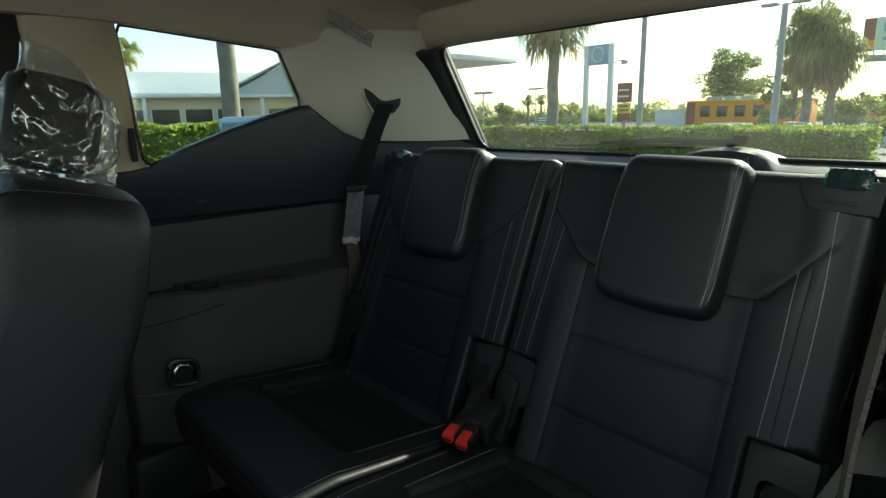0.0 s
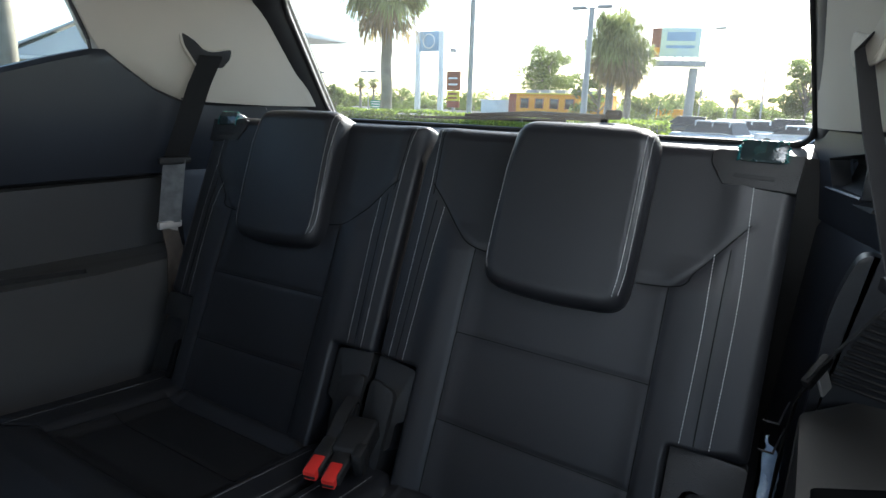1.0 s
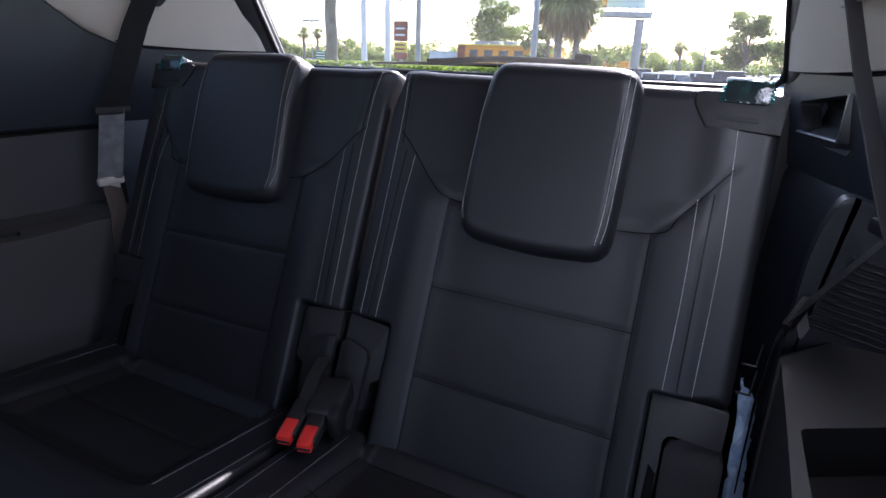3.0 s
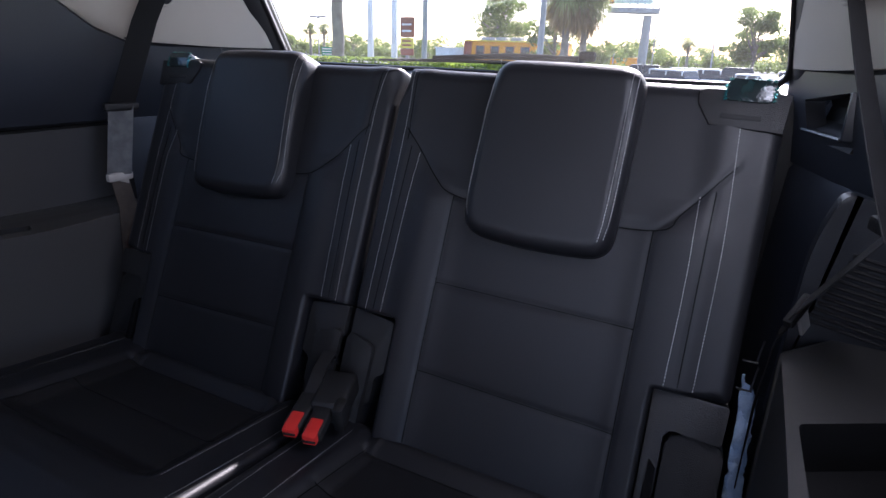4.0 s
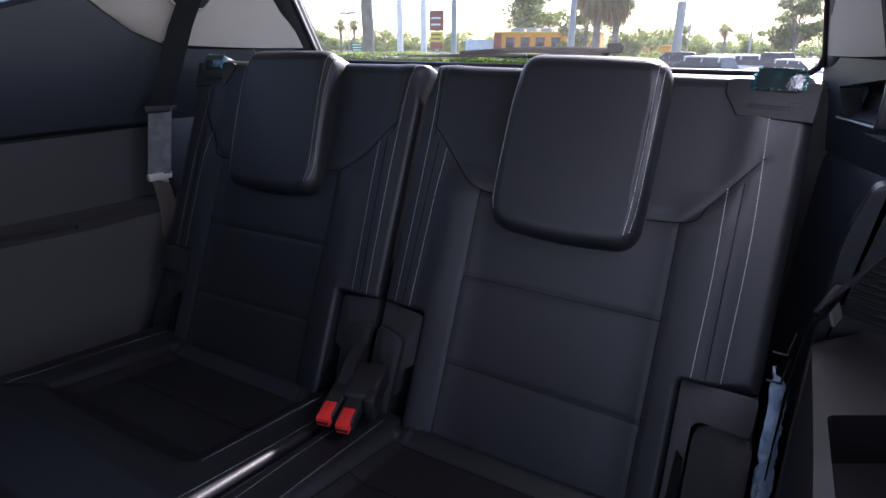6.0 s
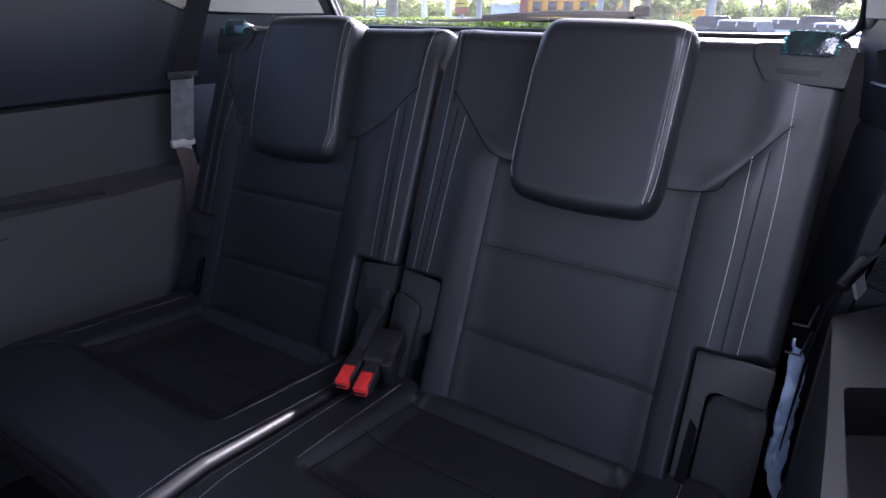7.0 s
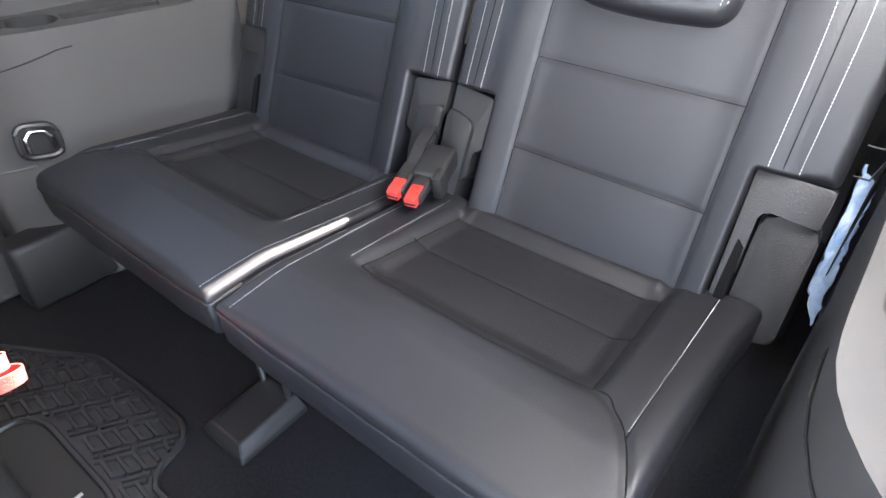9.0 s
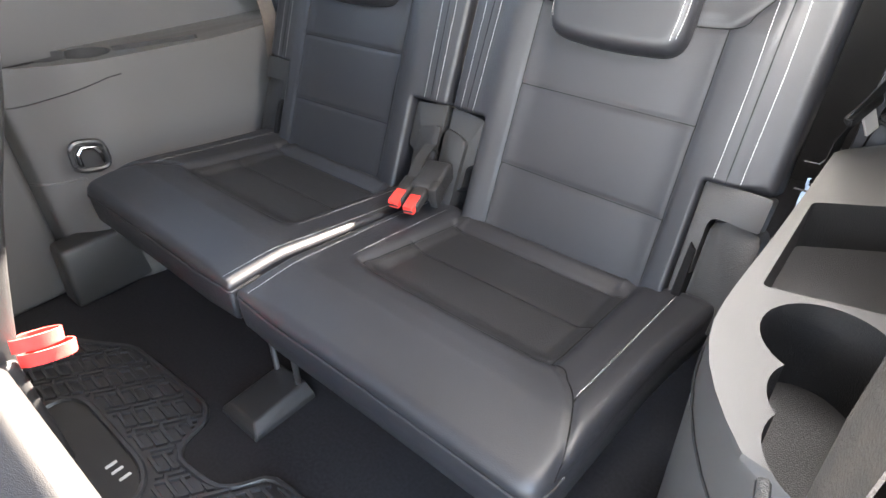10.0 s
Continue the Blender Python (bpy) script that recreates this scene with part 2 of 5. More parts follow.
def rod(points, radius, sides=8, closed=False):
    """A round rod along points; radius: one, or one for each point."""
    pts = [Vector(p) for p in points]
    rad = radius if isinstance(radius, (list, tuple)) else [radius] * len(pts)
    bm = bmesh.new()
    rings, n = [], len(pts)
    up = Vector((0.01, 0.02, 1))
    for i, p in enumerate(pts):
        a, b = (pts[(i - 1) % n], pts[(i + 1) % n]) if closed else (pts[max(i - 1, 0)], pts[min(i + 1, n - 1)])
        d = (b - a).normalized()
        side = d.cross(up if abs(d.dot(up.normalized())) < 0.95 else Vector((1, 0, 0))).normalized()
        top = side.cross(d)
        rings.append([bm.verts.new(p + rad[i] * (math.cos(2 * math.pi * k / sides) * side + math.sin(2 * math.pi * k / sides) * top)) for k in range(sides)])
    for i in range(n if closed else n - 1):
        r, q = rings[i], rings[(i + 1) % n]
        for k in range(sides):
            bm.faces.new((r[k], r[(k + 1) % sides], q[(k + 1) % sides], q[k]))
    if not closed:
        bm.faces.new(rings[0][::-1])
        bm.faces.new(rings[-1])
    return bm


def ribbon(points, across, width, thick=0.0015):
    """A flat strap along points; across: its width's direction, one or one for each point."""
    pts = [Vector(p) for p in points]
    acr = [Vector(a).normalized() for a in across] if isinstance(across, list) else [Vector(across).normalized()] * len(pts)
    bm = bmesh.new()
    rows = []
    for i, p in enumerate(pts):
        d = (pts[min(i + 1, len(pts) - 1)] - pts[max(i - 1, 0)]).normalized()
        nrm = d.cross(acr[i]).normalized()
        a, t = acr[i] * width / 2, nrm * thick / 2
        rows.append([bm.verts.new(v) for v in (p - a - t, p + a - t, p + a + t, p - a + t)])
    for r, q in zip(rows, rows[1:]):
        for k in range(4):
            bm.faces.new((r[k], r[(k + 1) % 4], q[(k + 1) % 4], q[k]))
    bm.faces.new(rows[0][::-1])
    bm.faces.new(rows[-1])
    return bm


def prism(outline, z0, z1, bevel=0.0, seg=3):
    """An upright solid on an outline of (x, y)."""
    bm = bmesh.new()
    lo = [bm.verts.new((x, y, z0)) for x, y in outline]
    hi = [bm.verts.new((x, y, z1)) for x, y in outline]
    n = len(outline)
    bm.faces.new(lo[::-1])
    top = bm.faces.new(hi)
    for i in range(n):
        bm.faces.new((lo[i], lo[(i + 1) % n], hi[(i + 1) % n], hi[i]))
    if bevel:
        bmesh.ops.bevel(bm, geom=list(top.edges), offset=bevel, segments=seg, profile=0.5, affect="EDGES", clamp_overlap=True)
    return bm


def slab(rows, out):
    """A closed shell: rows of points as a grid, and the same shifted by out (one vector, or a function of the point)."""
    n, m = len(rows), len(rows[0])
    off = out if callable(out) else (lambda p: Vector(out))
    a = [Vector(p) for r in rows for p in r]
    verts = a + [p + off(p) for p in a]
    k, faces = n * m, []
    for i in range(n - 1):
        for j in range(m - 1):
            f = (i * m + j, i * m + j + 1, (i + 1) * m + j + 1, (i + 1) * m + j)
            faces += [f, tuple(k + v for v in f[::-1])]
    rim = [j for j in range(m)] + [i * m + m - 1 for i in range(1, n)] + [(n - 1) * m + j for j in range(m - 2, -1, -1)] + [i * m for i in range(n - 2, 0, -1)]
    for p, q in zip(rim, rim[1:] + rim[:1]):
        faces.append((q, p, k + p, k + q))
    bm = bmesh.new()
    vs = [bm.verts.new(v) for v in verts]
    for f in faces:
        bm.faces.new([vs[i] for i in f])
    return bm


def smooth_line(pts, n):
    """n points evenly along a Catmull-Rom curve through pts (tuples of any length)."""
    p = np.array(pts, float)
    p = np.vstack([2 * p[0] - p[1], p, 2 * p[-1] - p[-2]])
    out = []
    for i in range(1, len(p) - 2):
        for t in np.linspace(0, 1, 24, endpoint=False):
            a, b, c, d = p[i - 1 : i + 3]
            out.append(0.5 * (2 * b + (c - a) * t + (2 * a - 5 * b + 4 * c - d) * t * t + (3 * b - a - 3 * c + d) * t**3))
    out.append(p[-2])
    return even(np.array(out), n)


def even(p, n, closed=False):
    p = np.array(p, float)
    if closed:
        p = np.vstack([p, p[:1]])
    s = np.r_[0, np.cumsum(np.linalg.norm(np.diff(p, axis=0), axis=1))]
    at = np.linspace(0, s[-1], n, endpoint=not closed)
    return np.stack([np.interp(at, s, p[:, k]) for k in range(p.shape[1])], 1)


def rounded(poly, radii, seg=6):
    """An outline with its corners rounded, each by its own radius."""
    out, n = [], len(poly)
    rs = radii if isinstance(radii, (list, tuple)) else [radii] * n
    for i in range(n):
        p, a, b = (np.array(poly[k % n], float) for k in (i, i - 1, i + 1))
        r = rs[i]
        if r <= 0:
            out.append(tuple(p))
            continue
        u, v = (a - p) / np.linalg.norm(a - p), (b - p) / np.linalg.norm(b - p)
        for t in np.linspace(0, 1, seg + 1):
            out.append(tuple(p + r * ((1 - t) ** 2 * u + t**2 * v)))
    return out


def away(points, line, closed=False):
    """The distance of each point (k, 2) from a line of points."""
    line = np.array(line, float)
    if closed:
        line = np.vstack([line, line[:1]])
    best = np.full(len(points), 1e9)
    for a, b in zip(line, line[1:]):
        d = b - a
        t = np.clip(((points - a) @ d) / max(d @ d, 1e-12), 0, 1)
        best = np.minimum(best, np.hypot(*(points - a - t[:, None] * d).T))
    return best


class Pad:
    """An upholstered pad: an outline in (a, b), a height over it with rolled edges, seams pressed in, and a skirt behind."""

    def __init__(self, outline, centre, place, height, edge, seams=(), skirt=((0.0, 0.06),), rings=70, around=360):
        self.outline, self.place, self.height, self.edge, self.seams = even(outline, around, True), place, height, edge, seams
        self.centre, self.skirt, self.rings = np.array(centre), skirt, rings

    def top(self, ab):
        ab = np.atleast_2d(np.array(ab, float))
        h = self.height(ab[:, 0], ab[:, 1])
        r = self.edge(ab[:, 0], ab[:, 1])
        d = np.minimum(away(ab, self.outline, True), r)
        h = h - (r - np.sqrt(np.maximum(r * r - (r - d) ** 2, 0)))
        for line, deep, wide in self.seams:
            h = h - deep * np.exp(-((away(ab, line) / wide) ** 2))
        return h

    def spot(self, a, b, lift=0.0):
        return self.place(a, b, float(self.top((a, b))[0]) + lift)

    def mesh(self, name, mat, parent, second=None, inside=None, label=""):
        n = len(self.outline)
        scales = 1 - np.linspace(1, 0, self.rings + 1)[1:] ** 1.25
        scales[-1] = 1.0
        ab = np.vstack([self.centre[None]] + [self.centre + s * (self.outline - self.centre) for s in scales])
        h = self.top(ab)
        verts = [self.place(a, b, c) for (a, b), c in zip(ab, h)]
        last = ab[-n:]
        hl = h[-n:]
        for inset, deep in self.skirt:
            pts = self.centre + (1 - inset) * (last - self.centre)
            verts += [self.place(a, b, c - deep) for (a, b), c in zip(pts, hl)]
        faces = [(0, 1 + i, 1 + (i + 1) % n) for i in range(n)]
        rows = self.rings + len(self.skirt)
        for k in range(rows - 1):
            o, q = 1 + k * n, 1 + (k + 1) * n
            faces += [(o + i, q + i, q + (i + 1) % n, o + (i + 1) % n) for i in range(n)]
        o = 1 + (rows - 1) * n
        faces.append(tuple(o + i for i in range(n))[::-1])
        if second is None:
            return put(name, verts, faces, mat, parent, label)
        mid = np.array([ab[[min(v, len(ab) - 1) for v in f[:4]]].mean(0) for f in faces])
        idx = np.where(inside(mid[:, 0], mid[:, 1]), 1, 0)
        idx[-1] = 0
        return put(name, verts, faces, ([mat, second], [int(i) for i in idx]), parent, label)

    def stitches(self, name, line, parent, length=0.0037, gap=0.0009, wide=0.00054, lift=0.0005):
        """A row of thread stitches along a line on the pad, as one mesh."""
        line = np.array(line, float)
        total = np.linalg.norm(np.diff(line, axis=0), axis=1).sum()
        count = max(int(total / (length + gap)), 2)
        ends = even(line, count * 6 + 1)
        tops = self.top(ends)
        pts = [Vector(self.place(a, b, c + lift)) for (a, b), c in zip(ends, tops)]
        verts, faces = [], []
        for k in range(count):
            p, q = pts[k * 6], pts[k * 6 + 4]
            d = q - p
            side = d.cross(Vector(self.place(*ends[k * 6], tops[k * 6] + 1)) - Vector(self.place(*ends[k * 6], tops[k * 6]))).normalized() * wide
            up = side.cross(d).normalized() * wide
            if up.dot(Vector(self.place(*ends[k * 6], 1.0)) - Vector(self.place(*ends[k * 6], 0.0))) < 0:
                up = -up
            o = len(verts)
            mid = (p + q) / 2
            verts += [p - up, p + side * 0.6, mid + side - up * 0.3, q + side * 0.6, q - up, q - side * 0.6, mid - side - up * 0.3, p - side * 0.6, mid + up]
            faces += [(o + i, o + (i + 1) % 8, o + 8) for i in range(8)]
        return put(name, verts, faces, THREAD, parent, "pale contrast stitching")


def seam_line(pad, line, radius=0.0009, sink=0.0002):
    """The dark line where two pieces of cover meet, as a thin cord sunk into the pad."""
    pts = even(np.array(line, float), max(int(np.linalg.norm(np.diff(np.array(line, float), axis=0), axis=1).sum() / 0.006), 6))
    return part("seam", rod([pad.place(a, b, c - sink) for (a, b), c in zip(pts, pad.top(pts))], radius, 5), DULLBLACK)


GZ = -0.62               # the ground under the car
SPLIT = 0.013            # where the two seats meet


# ---- the car's shell ----
def carved(ob, cutters):
    """Cuts the bmeshes out of a mesh object, for good."""
    made = []
    for bm in cutters:
        bmesh.ops.recalc_face_normals(bm, faces=bm.faces)
        me = bpy.data.meshes.new("cutter")
        bm.to_mesh(me)
        bm.free()
        c = new("cutter", me)
        made.append(c)
        mod = ob.modifiers.new("cut", "BOOLEAN")
        mod.operation, mod.object, mod.solver = "DIFFERENCE", c, "EXACT"
    bpy.context.view_layer.update()
    dg = bpy.context.evaluated_depsgraph_get()
    me = bpy.data.meshes.new_from_object(ob.evaluated_get(dg))
    ob.modifiers.clear()
    ob.data = me
    for c in made:
        bpy.data.objects.remove(c)
    me.polygons.foreach_set("use_smooth", [True] * len(me.polygons))
    sharp(me, 30)
    return ob


FLOOR = tagged(part("floor", box((-0.86, -3.0, -0.06), (0.80, 0.62, 0.0), 0.004), CARPET), "black carpeted floor of the car", "floor", kind="structure")
LOADFLOOR = tagged(part("load_floor", box((-0.62, 0.25, 0.001), (0.62, 0.595, 0.25), 0.01), CARPET), "black carpeted load floor behind the rear seats", "floor", kind="structure")

# the side trims, one for each side: a wide ledge with a bin and cup holders over a lower wall
LEDGE = 0.545


def on_glass(x, z, off=0.0):
    """A place on the sloping rear window's plane."""
    return (x, 0.590 - 0.80 * (z - 0.86) + off, z + off * 0.8)


SCOOP = [(0.285, 0.788), (0.455, 0.784), (0.480, 0.832), (0.295, 0.854)]   # along, up
CUPS = ((-0.368, 0.724, 0.052, 0.445), (-0.437, 0.746, 0.049, 0.452), (-0.487, 0.758, 0.050, 0.458))   # along, across, radius, floor
for side, word in ((-1, "left"), (1, "right")):
    curve = [(0.646, 0.055), (0.643, -0.20), (0.639, -0.35), (0.643, -0.41), (0.660, -0.458), (0.691, -0.505), (0.729, -0.541), (0.80, -0.575)]
    line = [tuple(p) for p in smooth_line(curve, 26)]
    outline = [(side * x, y) for x, y in line] + [(side * 0.86, -0.58), (side * 0.86, 0.30), (side * 0.765, 0.185)]
    if side < 0:
        outline = outline[:-1] + [(side * 0.70, 0.24), (side * 0.648, 0.20)]
    if side > 0:
        outline = outline[::-1]
    wall = part("wall_" + word, prism(outline, 0.0, LEDGE, 0.016, 4), PANEL)
    bin_out = [(0.658, -0.322), (0.775, -0.293), (0.775, -0.058), (0.656, -0.128)] if side > 0 else [(0.692, -0.318), (0.742, -0.306), (0.712, -0.112), (0.676, -0.126)]
    cut = [prism(rounded([(side * x, y) for x, y in bin_out], 0.008), 0.485 if side > 0 else 0.40, 0.60)]
    for cy, cx, r, z in CUPS:
        cut.append(prism([(side * cx + r * math.cos(a), cy + r * math.sin(a)) for a in np.linspace(0, 2 * math.pi, 36, endpoint=False)], z, 0.60))
    carved(wall, cut)
    # bin and cup insides turn black plastic, for the shade of their depth
    wall.data.materials.append(PLASTIC)
    for p in wall.data.polygons:
        c = p.center
        if 0.39 < c.z < 0.530 and min(p[0] for p in bin_out) - 0.003 < abs(c.x) < max(p[0] for p in bin_out) + 0.003 and -0.325 < c.y < -0.05:
            p.material_index = 1
        if 0.40 < c.z < 0.530 and any(math.hypot(abs(c.x) - cx, c.y - cy) < r + 0.004 for cy, cx, r, z in CUPS):
            p.material_index = 1
    if side < 0:
        for v in wall.data.vertices:
            if v.co.z > 0.44:
                v.co.z -= 0.020 * min(max((v.co.y + 0.48) / 0.36, 0), 1)
    tagged(wall, "charcoal plastic side trim with cup holders and a bin in its ledge", "side trim", kind="structure")
    # seam line under the ledge
    seam = [(side * (x - 0.0015), y, LEDGE - 0.036 - 0.25 * max(0, -0.36 - y) - (0.020 * min(max((y + 0.48) / 0.36, 0), 1) if side < 0 else 0)) for x, y in line if -0.56 < y < -0.33]
    part("seam", rod(seam, 0.0014, 5), BLACK, wall)
    # lip under the ledge front and the vertical face below
    part("lower_strip", rod([(side * (x + 0.001), y, 0.282 + 0.15 * (y + 0.55)) for x, y in line if y < -0.465], 0.0035, 6), PANEL, wall)
    # upper trim behind the ledge, up to the groove, then up to the window's sill
    part("lower_quarter_trim", slab([[(side * x, y, z) for y in np.linspace(-0.66, 0.60, 20)] for x, z in ((0.790, 0.53), (0.786, 0.60), (0.780, 0.70), (0.800, 0.704))], (side * 0.03, 0, 0)), PANEL, wall)
    sill = [(-0.72, 0.842), (-0.50, 0.843), (-0.44, 0.853), (-0.36, 0.892), (-0.24, 0.935), (-0.12, 0.972), (-0.035, 0.995), (-0.005, 0.997), (0.04, 0.962), (0.10, 0.918), (0.16, 0.892), (0.24, 0.886), (0.40, 0.886), (0.58, 0.886)]
    ys = np.linspace(-0.72 if side < 0 else -0.56, 0.58, 90)
    zs = np.interp(ys, [p[0] for p in sill], [p[1] for p in sill])
    xs = np.interp(ys, [-0.72, -0.1, 0.1, 0.30, 0.58], [0.742, 0.735, 0.725, 0.680, 0.615])
    rows = []
    for f in (-0.03, 0.0, 0.06, 0.15, 0.3, 0.45, 0.6, 0.75, 0.88, 0.96, 1.0):
        rows.append([(side * (x + (0.035 if y < 0.1 else 0.035) * (1 - max(f, 0)) ** 1.6 * (1 if y < 0.0 else max(0.3, 1 - y)) + (0.012 if f < 0 else 0) + (0.008 if f == 1.0 else 0)), y, 0.716 + f * (z - 0.716)) for x, y, z in zip(xs, ys, zs)])
    upper = part("upper_quarter_trim", slab(rows, (side * 0.03, 0, 0)), NAVY, wall, "soft black upper trim")
    if side > 0:
        cut = prism(rounded(SCOOP, 0.006, 3), 0.60, 0.76)
        for v in cut.verts:
            v.co = Vector((v.co.z, v.co.x, v.co.y))
        carved(upper, [cut])
    # right-hand lip is pale to stand for sunlight along the trim's edge
    part("trim_lip", rod([(side * (x - 0.001), y, z + 0.002) for x, y, z in zip(xs, ys, zs) if y > 0.15], 0.0022, 6), GREYTRIM if side > 0 else NAVY, wall)
    rows = [[(side * (x + 0.004 + dx), y, z) for x, y in zip(xs, ys) if y > 0.13] for z, dx in ((0.0, 0.0), (0.3, 0.0), (0.55, 0.004), (0.70, 0.012), (0.718, 0.02))]
    part("load_bay_trim", slab(rows, (side * 0.02, 0, 0)), NAVY, wall)
    part("groove", box((min(side * 0.80, side * 0.83), -0.66, 0.690), (max(side * 0.80, side * 0.83), 0.60, 0.73)), BLACK, wall)
    # hook, a U-shaped lip over a black plate that stands for its recess's shade
    u = [(side * 0.7735, -0.366, 0.812), (side * 0.768, -0.366, 0.782), (side * 0.7665, -0.358, 0.768), (side * 0.7665, -0.34, 0.762), (side * 0.7665, -0.325, 0.766), (side * 0.767, -0.318, 0.782), (side * 0.771, -0.318, 0.812)]
    u = [(x, y + 0.012, z - 0.014) for x, y, z in u]
    hook = part("bag_hook", rod(u, 0.006, 8), NAVY, wall)
    part("hook_recess", box((min(side * 0.7715, side * 0.78), -0.350, 0.752), (max(side * 0.7715, side * 0.78), -0.310, 0.800), 0.006, 2), BLACK, hook)

    # pillars and window surround in pale trim
    win = rounded([(-0.455, 0.852), (-0.02, 0.990), (-0.078, 1.143), (-0.482, 1.178)], [0.02, 0.02, 0.015, 0.02], 4)
    # front pillar of the quarter window
    za = np.linspace(0.845, 1.20, 12)
    pill = [[(side * ((0.785 if side > 0 else 0.745) - 0.09 * max(0, z - 0.86) + dx), y + dy * (z - 0.845), z) for y, dx, dy in ((-0.66, 0.05, -0.02), (-0.645, 0.012, -0.02), (-0.60, -0.004, -0.03), (-0.53, -0.004, -0.06), (-0.475, 0.004, -0.09), (-0.452, 0.018, -0.10), (-0.448, 0.05, -0.10))] for z in za]
    tagged(part("pillar_" + word, slab(pill, (side * 0.025, 0, 0)), BEIGE), "pale beige pillar trim beside the quarter window", "pillar", kind="structure")
    part("belt_slot", box((min(side * 0.725, side * 0.742), -0.486, 0.866), (max(side * 0.725, side * 0.742), -0.474, 0.945), 0.003), BLACK, bpy.data.objects["pillar_" + word])
    # rear pillar: from the quarter window back to the rear window
    A = smooth_line([(0.704, -0.092, 1.20), (0.722, -0.075, 1.146), (0.730, -0.045, 1.07), (0.735, -0.010, 0.998), (0.728, 0.05, 0.950), (0.716, 0.15, 0.892)], 16)
    B = smooth_line([(0.566, 0.272, 1.20), (0.577, 0.312, 1.150), (0.592, 0.376, 1.07), (0.605, 0.444, 0.985), (0.612, 0.488, 0.930), (0.620, 0.526, 0.882)], 16)
    rows = []
    for a, b in zip(A, B):
        if side > 0:
            b = b + np.array((-0.004, 0.012, 0))
        row = [(side * (a[0] + 0.035), a[1] - 0.006, a[2])]
        for f in np.linspace(0, 1, 18):
            p = a * (1 - f) + b * f
            p[0] += -0.012 * math.sin(math.pi * f) + (0.010 * (1 - f / 0.1) if f < 0.1 else 0)
            p[2] -= 0.004 * math.sin(math.pi * f)
            row.append((side * p[0], p[1], p[2]))
        row.append((side * (b[0] + 0.020), b[1] + 0.05, b[2] + 0.004))
        rows.append(row)
    tagged(part("rear_pillar_" + word, slab(rows, (side * 0.025, 0.01, 0)), GREYTRIM), "pale grey-beige rear pillar trim with a belt guide", "pillar", kind="structure")
    # filler slab along the glass plane, added to stop sun leaking past the pillar
    corner = [[on_glass(side * x, z, 0.016) for x in np.linspace(0.640 - 0.19 * (z - 0.85), 0.88, 5)] for z in np.linspace(0.80, 1.24, 8)]
    tagged(part("outer_corner_" + word, slab(corner, (0, 0.02, 0.01)), BLACK), "dark outer corner of the car body beside the rear window", "car body", kind="structure")
    # rail over the side windows, rolling into the roof
    rows = []
    for y in np.linspace(-2.6, 0.36, 40):
        z0 = np.interp(y, [-2.6, -0.70, -0.482, -0.078, 0.0, 0.36], [1.165, 1.178, 1.176, 1.142, 1.17, 1.195])
        x0 = np.interp(y, [-0.5, -0.09, 0.36], [0.700, 0.702, 0.575])
        rows.append([(side * (x0 + 0.04), y, z0), (side * x0, y, z0), (side * (x0 - 0.012), y, z0 + 0.02), (side * (x0 - 0.035), y, z0 + 0.05), (side * (x0 - 0.085), y, 1.252), (side * (x0 - 0.13), y, 1.264)])
    tagged(part("roof_rail_" + word, slab(rows, (side * 0.015, 0, 0.02)), BEIGE), "beige trim over the side windows", "roof trim", kind="structure")
    # quarter window
    frame_ring = [(side * 0.752, y, z) for y, z in win]
    w = root("window_" + ("1" if side < 0 else "2"), (0, 0, 0), "clear fixed quarter window in a black rubber seal", "window", kind="structure")
    part("window_seal", rod([tuple(p) for p in even(frame_ring, 60, True)], 0.0045, 6, True), RUBBER, w)
    g = put("pane", [(side * 0.760, y, z) for y, z in win] + [(side * 0.764, y, z) for y, z in win],
        [tuple(range(len(win))), tuple(range(2 * len(win) - 1, len(win) - 1, -1))], GLASS, w, smooth=False)
    g.visible_shadow = False
    # outer skin that closes the side round the windows
    tagged(part("outer_wall_" + word, join(box((min(side * 0.86, side * 0.88), -0.66, -0.06), (max(side * 0.86, side * 0.88), 0.62, 0.84), 0.004), box((min(side * 0.83, side * 0.87), 0.03, 0.84), (max(side * 0.83, side * 0.87), 0.36, 1.25), 0.004), box((min(side * 0.64, side * 0.88), 0.602, -0.06), (max(side * 0.64, side * 0.88), 0.640, 0.86), 0.004))
           , BLACK), "dark outer side of the car body", "car body", kind="structure")

tagged(part("ceiling", slab([[(x, y, 1.262 + 0.012 * (1 - (x / 0.6) ** 2) - 0.03 * max(0, (y - 0.1)) / 0.3) for x in np.linspace(-0.60, 0.60, 13)] for y in np.linspace(-2.6, 0.40, 30)], (0, 0, 0.03)), BEIGE), "beige fabric headliner", "ceiling", kind="structure")
# tailgate: header, frame round the glass, inner panel
tagged(part("tailgate_header", slab([[(x, y, z - 0.01 * (x / 0.6) ** 2) for x in np.linspace(-0.60, 0.60, 21)] for y, z in ((0.270, 1.250), (0.280, 1.200), (0.300, 1.174), (0.330, 1.160), (0.346, 1.163))], (0, 0.03, 0.04)), BEIGE), "beige trim over the rear window", "tailgate trim", kind="structure")
RW = rounded([(-0.622, 0.850), (0.622, 0.850), (0.562, 1.168), (-0.562, 1.168)], [0.05, 0.05, 0.055, 0.055], 8)


